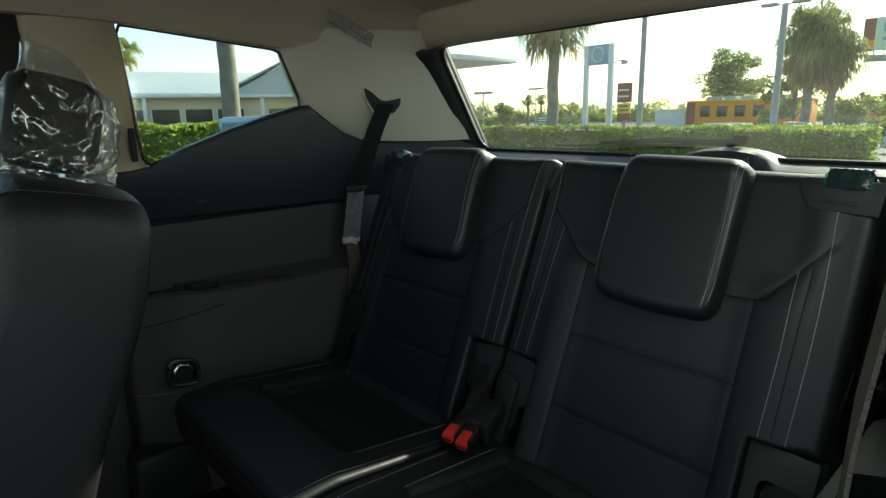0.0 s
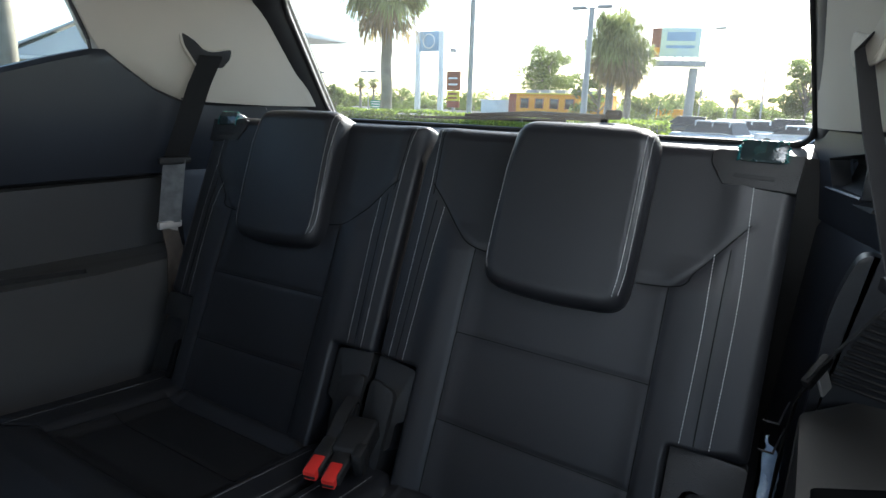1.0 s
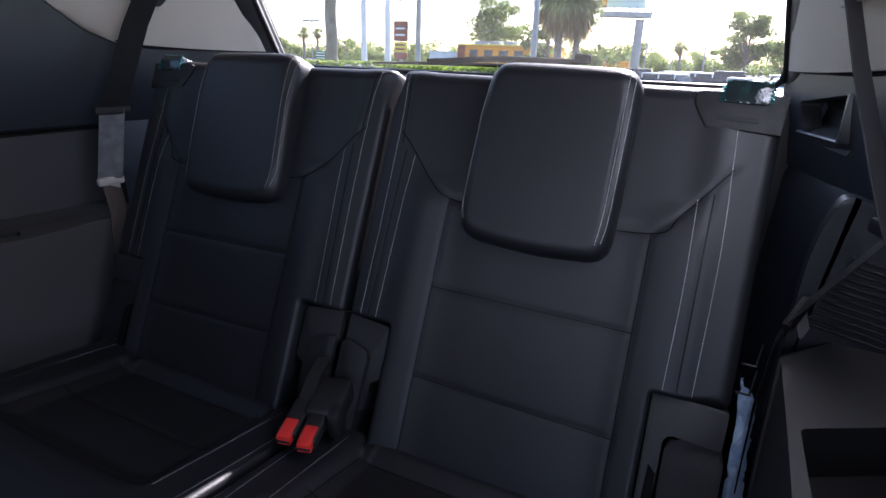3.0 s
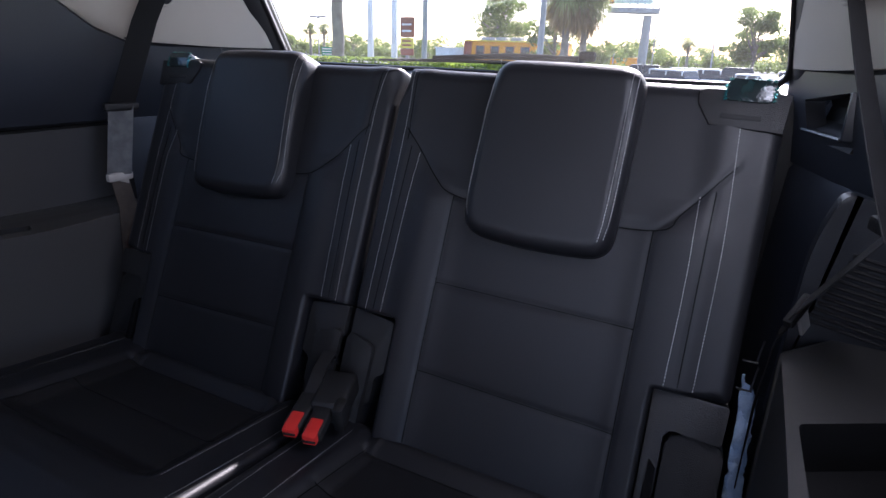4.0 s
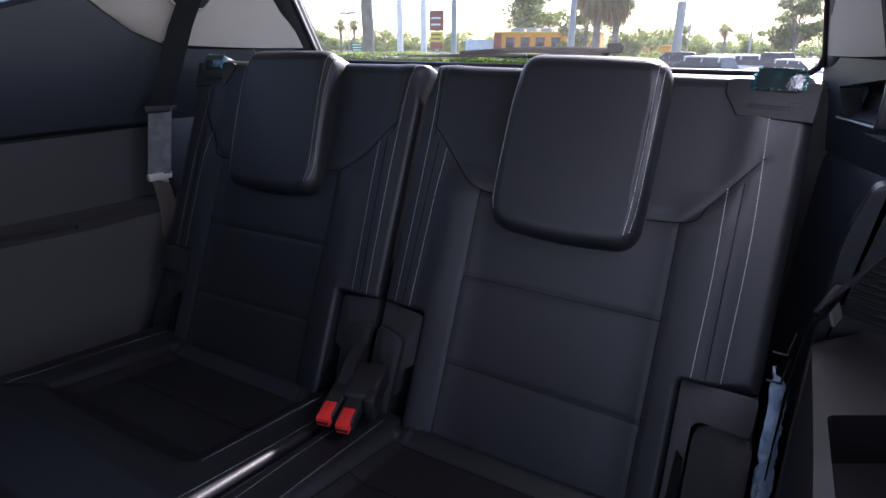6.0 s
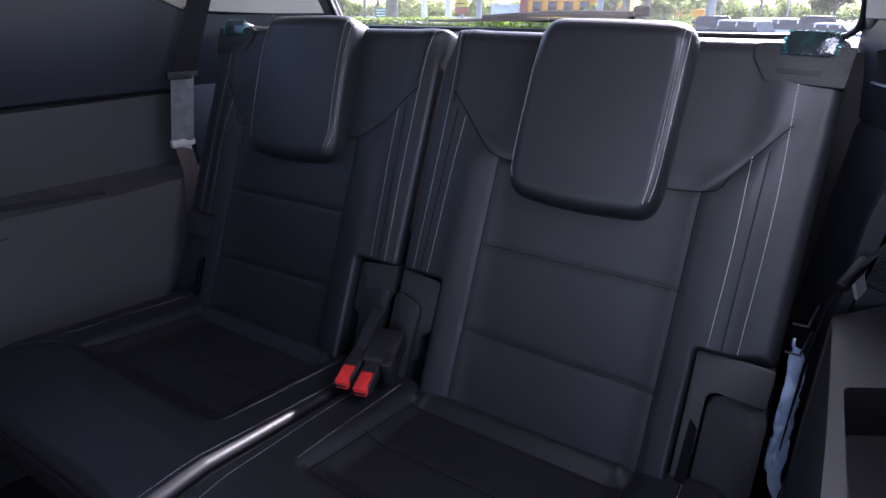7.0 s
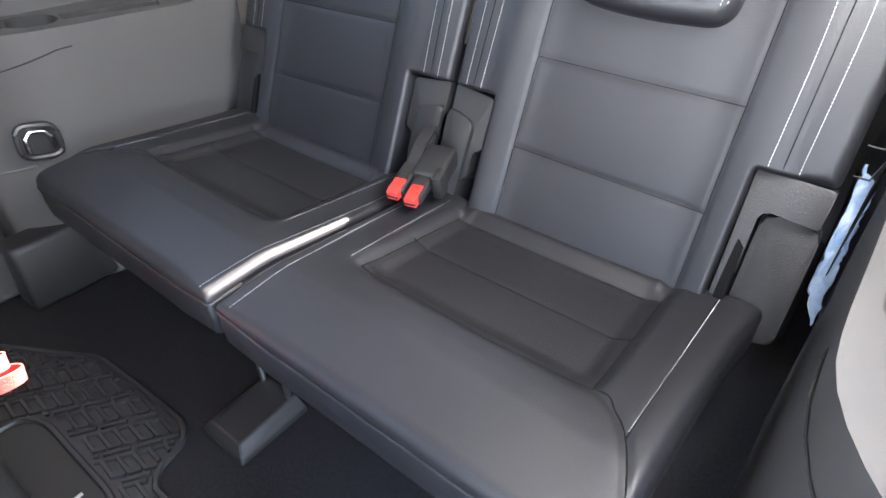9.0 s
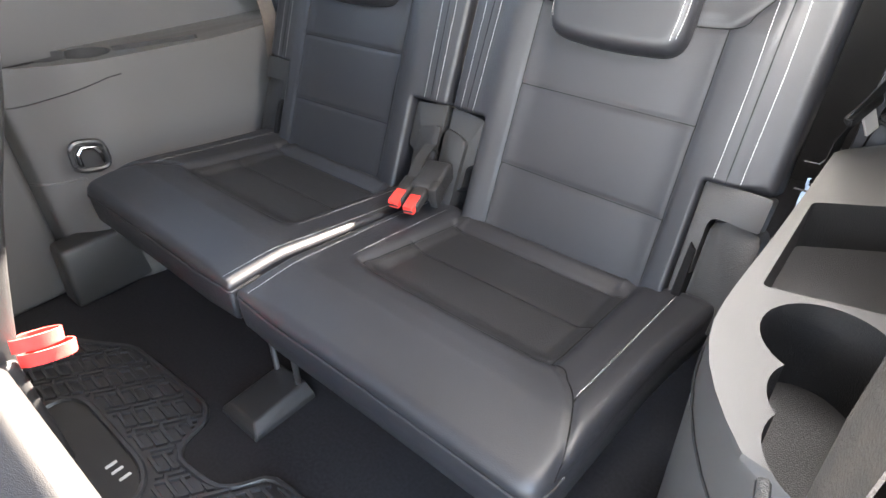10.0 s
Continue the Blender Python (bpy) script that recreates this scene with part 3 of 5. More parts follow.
w = root("window_3", (0, 0, 0), "large clear rear window with a black rubber frame", "window", kind="structure")
ring = even(RW, 160, True)
part("window_frame", rod([on_glass(x, z, -0.006) for x, z in ring], 0.007, 8, True), RUBBER, w)
for sd in (-1, 1):
    # rod added outside the glass edge to block sun slipping past it
    part("outer_seal", rod([on_glass(sd * (x + 0.042), z, 0.012) for x, z in ((0.640, 0.80), (0.622, 0.850), (0.591, 1.01), (0.560, 1.172), (0.552, 1.21))], 0.036, 8), RUBBER, w)
    edge_line = smooth_line([(0.632, 0.824), (0.620, 0.872), (0.598, 0.99), (0.576, 1.11), (0.562, 1.150), (0.535, 1.172), (0.50, 1.178)], 30)
    part("frame_band", slab([[on_glass(sd * (x + dx), z + 0.3 * dx, off) for dx, off in ((-0.004, 0.0), (0.0, -0.014), (0.005, -0.026), (0.013, -0.038), (0.024, -0.048), (0.036, -0.054), (0.050, -0.056))] for x, z in edge_line], (sd * 0.006, 0.012, 0)), RUBBER, w)
g = put("pane", [on_glass(x, z, 0.004) for x, z in ring] + [on_glass(x, z, 0.008) for x, z in ring], [tuple(range(160)), tuple(range(319, 159, -1))], HAZY, w, smooth=False)
g.visible_shadow = False
rows = [[(x, y, z + (0.030 * max(0.0, 1 - ((x - 0.20) / 0.125) ** 2) ** 0.8 if k in (1, 2) else 0)) for x in np.linspace(-0.66, 0.66, 60)] for k, (y, z) in enumerate(((0.598, 0.846), (0.588, 0.842), (0.562, 0.836), (0.535, 0.825), (0.525, 0.79), (0.530, 0.55), (0.56, 0.30), (0.58, 0.0)))]
tagged(part("wall_rear", slab(rows, (0, 0.04, 0)), GREYBOX), "dark grey tailgate inner panel", "tailgate", kind="structure")

# plain front part of the cabin: left door with window, front bulkhead with windscreen, right front door; the right rear doorway stands open
tagged(part("wall_front", join(box((-0.80, -2.75, -0.06), (0.80, -2.70, 0.85)), box((-0.80, -2.75, 1.20), (0.80, -2.70, 1.29)), box((-0.80, -2.75, 0.85), (-0.70, -2.70, 1.2)), box((0.70, -2.75, 0.85), (0.80, -2.70, 1.2))), BLACK), "plain dark front of the cabin", "cabin wall", kind="structure")
tagged(part("door_1", join(box((-0.82, -2.70, 0.0), (-0.76, -0.70, 0.84), 0.01), box((-0.80, -1.78, 0.84), (-0.74, -1.66, 1.2), 0.01), box((-0.795, -0.78, 0.84), (-0.755, -0.66, 1.2), 0.012)), BLACK), "dark door trim with an open window line", "door", kind="structure")
tagged(part("door_sill_trim", box((-0.80, -1.10, 0.0), (-0.735, -0.57, 0.56), 0.02, 3), PANEL), "charcoal plastic trim beside the far door", "side trim", kind="structure")
tagged(part("door_2", join(box((0.76, -2.70, 0.0), (0.82, -1.80, 0.84), 0.01), box((0.74, -1.90, 0.84), (0.80, -1.78, 1.2), 0.01)), BLACK), "dark front door trim beside the open rear doorway", "door", kind="structure")


chassis = root("chassis", (0, -1.1, GZ), "dark plain underside and roof of the car on four wheels", "car body")
made = [part("underbody", box((-0.86, -2.90, -0.34), (0.86, 0.64, -0.062), 0.05, 3), BLACK),
        part("outer_roof", slab([[(x, y, 1.315 - 0.03 * (x / 0.7) ** 2 - 0.05 * max(0, y - 0.1)) for x in np.linspace(-0.72, 0.72, 13)] for y in np.linspace(-2.72, 0.50, 24)], (0, 0, 0.012)), DARKCAR)]
for wx in (-0.80, 0.80):
    for wy in (-2.35, 0.10):
        tyre = part("wheel", rod([(wx - 0.10, wy, -0.27), (wx + 0.10, wy, -0.27)], 0.35, 28), TYRE)
        part("rim", rod([(wx - 0.105, wy, -0.27), (wx + 0.105, wy, -0.27)], 0.22, 24), STEEL, tyre, "plain steel rim")
        made.append(tyre)
for ob in made:
    ob.parent, ob.matrix_parent_inverse = chassis, Matrix.Translation(-chassis.location)

# ---- the rear seats ----
TILT_U, TILT_N, FOOT = Vector((0, 0.387, 0.922)), Vector((0, -0.922, 0.387)), Vector((0, -0.082, 0.285))


def back_place(flip):
    """Backrest coordinates (across, up, out) to the world; flip mirrors about the split."""
    def place(a, b, c):
        p = FOOT + TILT_U * b + TILT_N * c
        return (2 * SPLIT - a if flip else a, p.y, p.z)
    return place


def flat_place(flip):
    def place(a, b, c):
        return (2 * SPLIT - a if flip else a, b, c)
    return place


def rear_seat(flip, name, label):
    seat = root(name, (0.2 * (-1 if flip else 1) + SPLIT, -0.3, 0.0), label, "car seat", "rear seats")
    inv = Matrix.Translation(-seat.location)
    made = []
    X = {"a": 0.021, "b": 0.600}
    # backrest: wide above the recliner covers, narrow below
    outline = rounded([(0.104, -0.015), (0.506, -0.015), (0.506, 0.203), (0.601, 0.203), (0.601, 0.628), (X["a"], 0.632), (X["a"], 0.203), (0.104, 0.203)], [0.01, 0.01, 0.004, 0.012, 0.035, 0.012, 0.008, 0.004])
    inseam, outseam = 0.160, 0.468

    def height(a, b):
        h = 0.006 + 0 * a
        # two side bolsters, a sunk middle
        h = h + 0.009 * np.exp(-(((a - 0.120) / 0.036) ** 2)) * (b < 0.46) * np.clip((0.46 - b) / 0.05, 0, 1)
        h = h + 0.008 * np.exp(-(((a - 0.504) / 0.036) ** 2)) * np.clip((0.46 - b) / 0.05, 0, 1)
        mid = np.clip((a - inseam) / 0.035, 0, 1) * np.clip((outseam - a) / 0.035, 0, 1) * np.clip((0.43 - b) / 0.01, 0, 1)
        h = h - 0.005 * mid + 0.006 * mid * np.sin(np.pi * np.clip((a - inseam) / (outseam - inseam), 0, 1)) ** 0.6
        for lo, hi in ((0.0, 0.131), (0.131, 0.275), (0.275, 0.42)):
            h = h + 0.0016 * mid * np.sqrt(np.clip((b - lo) / (hi - lo), 0, 1) * np.clip((hi - b) / (hi - lo), 0, 1)) * 2 * ((b >= lo) & (b < hi))
        h = h + 0.004 * np.exp(-(((a - 0.059) / 0.02) ** 2)) + 0.004 * np.exp(-(((a - 0.535) / 0.022) ** 2))
        return h

    edge = lambda a, b: np.interp(b, [0.56, 0.605], [0.008, 0.030]) + 0.010 * np.clip((a - 0.55) / 0.03, 0, 1)
    yoke = [(0.050, 0.520), (0.075, 0.495), (0.120, 0.445), (0.165, 0.418), (0.300, 0.410), (0.470, 0.412), (0.500, 0.440), (0.556, 0.512)]
    lines = [[(inseam, -0.01), (inseam, 0.418)], [(outseam, -0.01), (outseam, 0.412)], yoke, [(inseam, 0.134), (outseam, 0.127)], [(inseam, 0.277), (outseam, 0.273)], [(0.059, 0.206), (0.066, 0.49)], [(0.536, 0.206), (0.537, 0.475)], [(0.056, 0.5), (0.048, 0.622)]]
    seams = [(line, 0.0016 if k in (0, 1, 2, 3, 4) else 0.0010, 0.0055) for k, line in enumerate(lines)]
    pad = Pad(outline, (0.31, 0.33), back_place(flip), height, edge, seams, ((0.0, 0.03), (0.01, 0.085)), 130, 620)
    made.append(pad.mesh("backrest", LEATHER, None))
    for k, line in enumerate(lines):
        made.append(seam_line(pad, smooth_line(line, 60) if len(line) > 2 else line, 0.0011 if k == 2 else 0.0008))
    for line in ([(0.044, 0.208), (0.047, 0.40), (0.046, 0.55), (0.040, 0.622)], [(0.074, 0.208), (0.079, 0.38), (0.083, 0.482)], [(0.519, 0.210), (0.521, 0.35), (0.518, 0.468)], [(0.555, 0.210), (0.557, 0.40), (0.550, 0.566)]):
        made.append(pad.stitches("stitching", smooth_line(line, 80), None))

    # headrest: a deep hood hung over the top of the backrest
    place = back_place(flip)
    hr_out = rounded([(0.190, 0.364), (0.300, 0.352), (0.420, 0.358), (0.424, 0.634), (0.198, 0.638)], [0.040, 0.05, 0.036, 0.036, 0.036], 8)
    hr = Pad(hr_out, (0.312, 0.50), place, lambda a, b: 0.040 + 0.010 * np.clip((b - 0.35) / 0.28, 0, 1) + 0.004 * np.sin(np.pi * np.clip((a - 0.2) / 0.22, 0, 1)), lambda a, b: np.interp(b, [0.38, 0.47, 0.55, 0.62], [0.024, 0.016, 0.016, 0.034]), [([(0.405, 0.43), (0.407, 0.66)], 0.0010, 0.0025), ([(0.203, 0.43), (0.208, 0.66)], 0.0010, 0.0025)], ((0.0, 0.02), (0.0, 0.055), (0.03, 0.10), (0.12, 0.125)), 50, 260)
    head = hr.mesh("headrest", LEATHER, None)
    made.append(head)
    low_side = [[(0.204, 0.634), (0.2005, 0.52), (0.1965, 0.42), (0.203, 0.388)]]
    high_side = [[(0.407, 0.634), (0.408, 0.52), (0.406, 0.42), (0.402, 0.378)], [(0.415, 0.634), (0.4155, 0.52), (0.4135, 0.42), (0.409, 0.382)]]
    if flip:
        low_side.append([(0.212, 0.628), (0.2085, 0.52), (0.2045, 0.42), (0.210, 0.384)])
        high_side = [[(0.414, 0.634), (0.414, 0.52), (0.411, 0.42), (0.406, 0.384)]]
    for line in low_side + high_side:
        made.append(hr.stitches("headrest_stitching", smooth_line(line, 60), None))

    # release latch on the shoulder, with a button in shiny teal film
    def slabby(out, c0, c1, bev=0.002, z=place):
        bm = prism(out, c0, c1, bev, 2)
        for v in bm.verts:
            v.co = Vector(z(*v.co))
        return bm
    made.append(part("latch_plate", slabby([(0.492, 0.612), (0.492, 0.596), (0.510, 0.566), (0.600, 0.560), (0.604, 0.612), (0.500, 0.616)], -0.02, 0.010), PLASTIC))
    made.append(part("latch_slot", slabby(rounded([(0.522, 0.576), (0.572, 0.574), (0.572, 0.580), (0.522, 0.582)], 0.002), 0.008, 0.0112, 0.0005), BLACK))
    key = rounded([(0.524, 0.600), (0.582, 0.598), (0.584, 0.628), (0.526, 0.630)], 0.006)
    made.append(part("latch_button", slabby(key, -0.02, 0.013, 0.006), DARKFILM, None, "release button wrapped in shiny dark film"))
    # glints on the film's crinkled edges, put into rods of bright teal
    fold = [place(0.527 + 0.055 * t, 0.6285 + 0.0012 * math.sin(40 * t), 0.0090 + 0.0015 * math.sin(25 * t)) for t in np.linspace(0, 1, 30)]
    made.append(part("film_edge", rod(fold, 0.0022, 6), TEAL_GLINT, None, "crinkled bright edge of the film"))
    for a0 in (0.5245, 0.583):
        teeth = [place(a0 + (0.0018 if k % 2 else -0.0018), 0.5995 + k * 0.0021, 0.0128 - (0.004 if k > 9 else 0)) for k in range(12)]
        made.append(part("film_edge", rod(teeth, 0.0016, 6), TEAL_GLINT, None, "crinkled bright edge of the film"))

    # recliner covers beside the lower backrest
    made.append(part("recliner_cover", slabby(rounded([(0.510, 0.010), (0.530, 0.0), (0.530, 0.155), (0.600, 0.150), (0.602, 0.202), (0.508, 0.205)], [0.004, 0.004, 0.012, 0.004, 0.006, 0.006]), -0.05, 0.002, 0.003), GREYBOX))
    made.append(part("recliner_box", slabby(rounded([(0.534, -0.02), (0.606, -0.02), (0.606, 0.150), (0.534, 0.152)], 0.018, 4), -0.09, -0.010, 0.004), PLASTIC))
    made.append(part("recliner_arm", slabby([(0.514, -0.05), (0.533, -0.05), (0.529, 0.10), (0.519, 0.11)], -0.03, 0.010, 0.002), DULLBLACK))
    made.append(part("inner_recliner_cover", slabby(rounded([(0.020, 0.0), (0.082, 0.06), (0.082, 0.10), (0.098, 0.11), (0.098, 0.196), (0.020, 0.204)], [0.004, 0.006, 0.004, 0.004, 0.008, 0.004]), -0.06, -0.002, 0.003), GREYBOX))
    made.append(part("inner_recliner_box", slabby(rounded([(0.020, -0.03), (0.070, -0.03), (0.074, 0.150), (0.020, 0.165)], 0.014, 4), -0.08, 0.008, 0.003), PLASTIC))

    # cushion
    c_out = rounded([(X["a"] - 0.004, -0.070), (0.584, -0.055), (0.568, -0.22), (0.563, -0.45), (0.555, -0.526), (X["a"] + 0.001, -0.526)], [0.01, 0.012, 0.05, 0.05, 0.026, 0.004], 8)
    pl, pr, pf, pb = 0.106, 0.466, -0.342, -0.118

    def ctop(a, b):
        h = 0.352 - 0.045 * np.clip((b + 0.42) / 0.34, 0, 1) - 0.10 * np.clip(-b - 0.44, 0, 1) ** 1.3
        ease = lambda t: np.clip(t, 0, 1) ** 2 * (3 - 2 * np.clip(t, 0, 1))
        inner = ease((a - pl + 0.02) / 0.05) * ease((pr + 0.02 - a) / 0.05) * ease((b - pf + 0.03) / 0.06)
        h = h - 0.024 * inner
        roll = np.clip((a - pl) / 0.02, 0, 1) * np.clip((pr - a) / 0.02, 0, 1) * np.exp(-(((b + 0.085) / 0.026) ** 2))
        h = h + 0.020 * roll
        h = h + 0.006 * np.exp(-(((a - 0.545) / 0.045) ** 2)) * np.clip((b + 0.52) / 0.15, 0, 1)
        h = h - 0.004 * np.clip((0.030 - a) / 0.03, 0, 1) * np.clip((-b - 0.40) / 0.10, 0, 1)
        h = h + 0.004 * np.sin(np.pi * np.clip((a - 0.02) / 0.55, 0, 1)) * np.clip((pf - b) / 0.05, 0, 1)
        return h
    fseam = [(pl, -0.344), (0.30, -0.352), (pr, -0.346), (0.500, -0.366), (0.524, -0.395), (0.552, -0.46), (0.558, -0.49)]
    clines = [fseam, [(pl, -0.344), (pl + 0.008, -0.11)], [(pr, -0.344), (pr - 0.002, -0.11)], [(pl + 0.01, -0.118), (pr, -0.118)], [(pl, -0.228), (pr, -0.228)], [(0.524, -0.395), (0.526, -0.06)]]
    cseams = [(line, 0.0030 if k < 4 else 0.0012, 0.006) for k, line in enumerate(clines)]
    cush = Pad(c_out, (0.30, -0.30), flat_place(flip), ctop, lambda a, b: np.interp(a, [0.03, 0.11], [0.008, 0.018]) + 0 * b, cseams, ((0.0, 0.004), (0.005, 0.006), (0.0, 0.009), (-0.002, 0.035), (0.004, 0.060), (0.04, 0.072)), 90, 480)
    cushion = cush.mesh("cushion", LEATHER, None, PERFORATED, lambda a, b: (a > pl) & (a < pr) & (b > pf) & (b < pb))
    made.append(cushion)
    for k, line in enumerate(clines):
        cord = seam_line(cush, smooth_line(line, 60) if len(line) > 2 else line, 0.0010)
        cord.name = "cushion_seam"
        made.append(cord)
    for line in ([(0.046, -0.518), (0.0455, -0.49), (0.042, -0.40), (0.036, -0.25), (0.034, -0.09)], [(0.086, -0.342), (0.083, -0.25), (0.080, -0.10)], [(0.523, -0.385), (0.526, -0.20), (0.528, -0.05)]):
        made.append(cush.stitches("cushion_stitching", smooth_line(line, 80), None))
    pipe = [p for p in cush.outline if p[1] < -0.47]
    pipe = sorted(pipe, key=lambda p: math.atan2(p[1] + 0.30, p[0] - 0.30))
    zt = cush.top(np.array(pipe))
    made.append(part("piping", rod([flat_place(flip)(0.30 + (a - 0.30) * 1.001, -0.30 + (b + 0.30) * 0.998, c - 0.006) for (a, b), c in zip(pipe, zt)], 0.0026, 6), LEATHER))
    for lx in (0.16, 0.42):
        lx = 2 * SPLIT - lx if flip else lx
        made.append(part("leg", rod([(lx, -0.26, 0.0), (lx, -0.27, 0.275)], 0.012, 8), STEEL))
    under = {"seam": "backrest", "cushion_seam": "cushion", "stitching": "backrest", "headrest_stitching": "headrest", "cushion_stitching": "cushion", "piping": "cushion", "latch_slot": "latch_plate", "latch_button": "latch_plate", "film_edge": "latch_plate", "recliner_box": "recliner_cover", "recliner_arm": "recliner_cover", "inner_recliner_box": "inner_recliner_cover"}
    plain = lambda ob: ob.name.split(".")[0]
    tops = {plain(ob): ob for ob in made if plain(ob) not in under}
    for ob in made:
        if plain(ob) in under:
            ob.parent = tops[under[plain(ob)]]
        else:
            ob.parent = seat
            ob.matrix_parent_inverse = inv
    return seat


rear_seat(False, "folding_seat", "black leatherette folding rear seat with pale double stitching")
rear_seat(True, "folding_seat", "black leatherette folding rear seat with pale stitching by the side trim")


def anchored(top, parts):
    """Puts parts built in place under a thing."""
    inv = Matrix.Translation(-top.location)
    for ob in parts:
        if ob.parent is None:
            ob.parent = top
            ob.matrix_parent_inverse = inv
    return top


# seat belt buckles between the two cushions
for cx, cy, turn, strap in ((0.030, -0.172, 14, True), (0.066, -0.172, 16, False)):
    b = root("seat_belt_buckle", (cx, cy, 0.345), "black seat belt buckle with a red release button between the cushions", "buckle", "seat belt buckles")
    m = pose(cx, cy, 0.358, 12, 0, turn)
    made = [part("housing", box((-0.0145, -0.020, -0.012), (0.0145, 0.050, 0.007), 0.004, 3, m), PLASTIC),
            part("button", box((-0.0108, -0.030, -0.009), (0.0108, 0.008, 0.0085), 0.003, 2, m), RED, None, "bright red release button"),
            part("button_slot", box((-0.010, -0.031, -0.004), (0.010, -0.024, 0.001), 0.001, 1, m), BLACK)]
    if strap:
        made.append(part("strap", ribbon([m @ Vector((0.0, 0.045, 0.0)), m @ Vector((0.0, 0.09, 0.018)), m @ Vector((0.0, 0.13, 0.02)), m @ Vector((0, 0.15, -0.04))], m.to_3x3() @ Vector((1, 0, 0)), 0.022, 0.006), PLASTIC))
    else:
        made.append(part("strap", join(box((-0.024, 0.03, -0.03), (0.03, 0.11, 0.012), 0.008, 3, m), box((0.016, 0.02, -0.03), (0.034, 0.05, 0.014), 0.004, 2, m)), PLASTIC))
    anchored(b, made)

# second-row seat on the far side, its headrest still in a clear plastic bag
s2 = root("second_row_seat", (-0.37, -0.80, 0.0), "black second-row seat with its headrest in a clear plastic bag", "car seat")
U2, N2, F2 = Vector((0, 0.27, 0.963)), Vector((0, 0.963, -0.27)), Vector((0, -0.83, 0.20))


def place2(a, b, c):
    p = F2 + U2 * b + N2 * c
    return (a, p.y, p.z)


o2 = rounded([(-0.62, 0.0), (-0.10, 0.0), (-0.078, 0.66), (-0.16, 0.685), (-0.56, 0.685), (-0.63, 0.66)], [0.03, 0.03, 0.05, 0.05, 0.05, 0.05], 8)
shell = Pad(o2, (-0.37, 0.34), place2, lambda a, b: 0.010 + 0.022 * np.exp(-(((b - 0.53) / 0.15) ** 2)), lambda a, b: 0.022 + 0 * a, (), ((0.0, 0.01), (0.0, 0.06), (0.02, 0.13), (0.06, 0.15)), 40, 240)
made = [shell.mesh("backrest", PLASTIC, None)]
front = Pad(rounded([(-0.60, 0.02), (-0.13, 0.02), (-0.12, 0.66), (-0.60, 0.66)], 0.05), (-0.37, 0.34), lambda a, b, c: place2(a, b, -0.10 - c), lambda a, b: 0.06 + 0.02 * np.exp(-(((np.abs(a + 0.37) - 0.2) / 0.05) ** 2)), lambda a, b: 0.035 + 0 * a, (), ((0.0, 0.04),), 40, 200)
made.append(front.mesh("backrest_padding", LEATHER, None))
made.append(front.stitches("stitching", [(-0.165, 0.05), (-0.16, 0.62)], None))
hp = Pad(rounded([(-0.425, 0.690), (-0.248, 0.690), (-0.285, 0.840), (-0.395, 0.840)], 0.035, 8), (-0.34, 0.76), lambda a, b, c: place2(a, b, c - 0.07), lambda a, b: 0.055 + 0 * a, lambda a, b: 0.04 + 0 * a, (), ((0.0, 0.03), (0.03, 0.07), (0.25, 0.09)), 24, 120)
made.append(hp.mesh("headrest", LEATHER, None))
for px in (-0.40, -0.28):
    made.append(part("post", rod([place2(px, 0.66, -0.06), place2(px, 0.73, -0.06)], 0.007, 8), CHROME))
made.append(part("cushion", join(box((-0.63, -1.36, 0.22), (-0.11, -0.84, 0.36), 0.04, 4), box((-0.60, -1.30, 0.0), (-0.14, -0.86, 0.22), 0.02)), LEATHER))
made.append(part("hinge_cover", box((-0.13, -0.86, 0.12), (-0.085, -0.79, 0.34), 0.012, 3), PLASTIC))
anchored(s2, made)
# the bag: a crumpled skin over the headrest
verts, faces = [], []
NA, NB = 180, 100


def crease(x, y, z):
    """Sharp folds: high along thin lines, flat between."""
    return (1 - min(1.0, 3.2 * abs(noise.noise((x, y, z))))) ** 2


for j in range(NB):
    t = j / (NB - 1)
    for i in range(NA):
        a = 2 * math.pi * i / NA
        rx, ry = 0.128 - 0.046 * t**1.6, 0.086 - 0.028 * t**1.8
        u, v = math.cos(a), math.sin(a)
        f = 1 + 0.08 * noise.noise((u * 2.2, v * 2.2, t * 3)) + 0.08 * crease(u * 1.7 + 3, v * 1.7, t * 3.0) + 0.06 * crease(u * 2.6 + t * 3, v * 2.6 + 7, t * 2.2) - 0.06 * max(0.0, 0.5 - t) * crease(u * 1.5, v * 1.5 + 2, t * 18 + 4) + 0.030 * crease(u * 5, v * 5, t * 5) + 0.022 * crease(u * 9 + 2, v * 9, t * 8) + 0.02 * noise.noise((u * 14, v * 14, t * 12))
        tuft = max(0.0, (t - 0.72) / 0.28)
        f *= 1.0 - 0.72 * tuft**0.7 * (0.85 + 0.25 * math.sin(3 * a))
        verts.append(place2(-0.348 - 0.040 * t**3 + rx * f * u, 0.664 + t * 0.222 + 0.012 * noise.noise((a, t * 5, 3)), -0.068 - 0.035 * tuft + ry * f * v))
for j in range(NB - 1):
    for i in range(NA):
        faces.append((j * NA + i, j * NA + (i + 1) % NA, (j + 1) * NA + (i + 1) % NA, (j + 1) * NA + i))
bag = put("plastic_bag", verts, faces, BAG, None)
tagged(bag, "crumpled clear plastic bag over a headrest", "plastic bag")

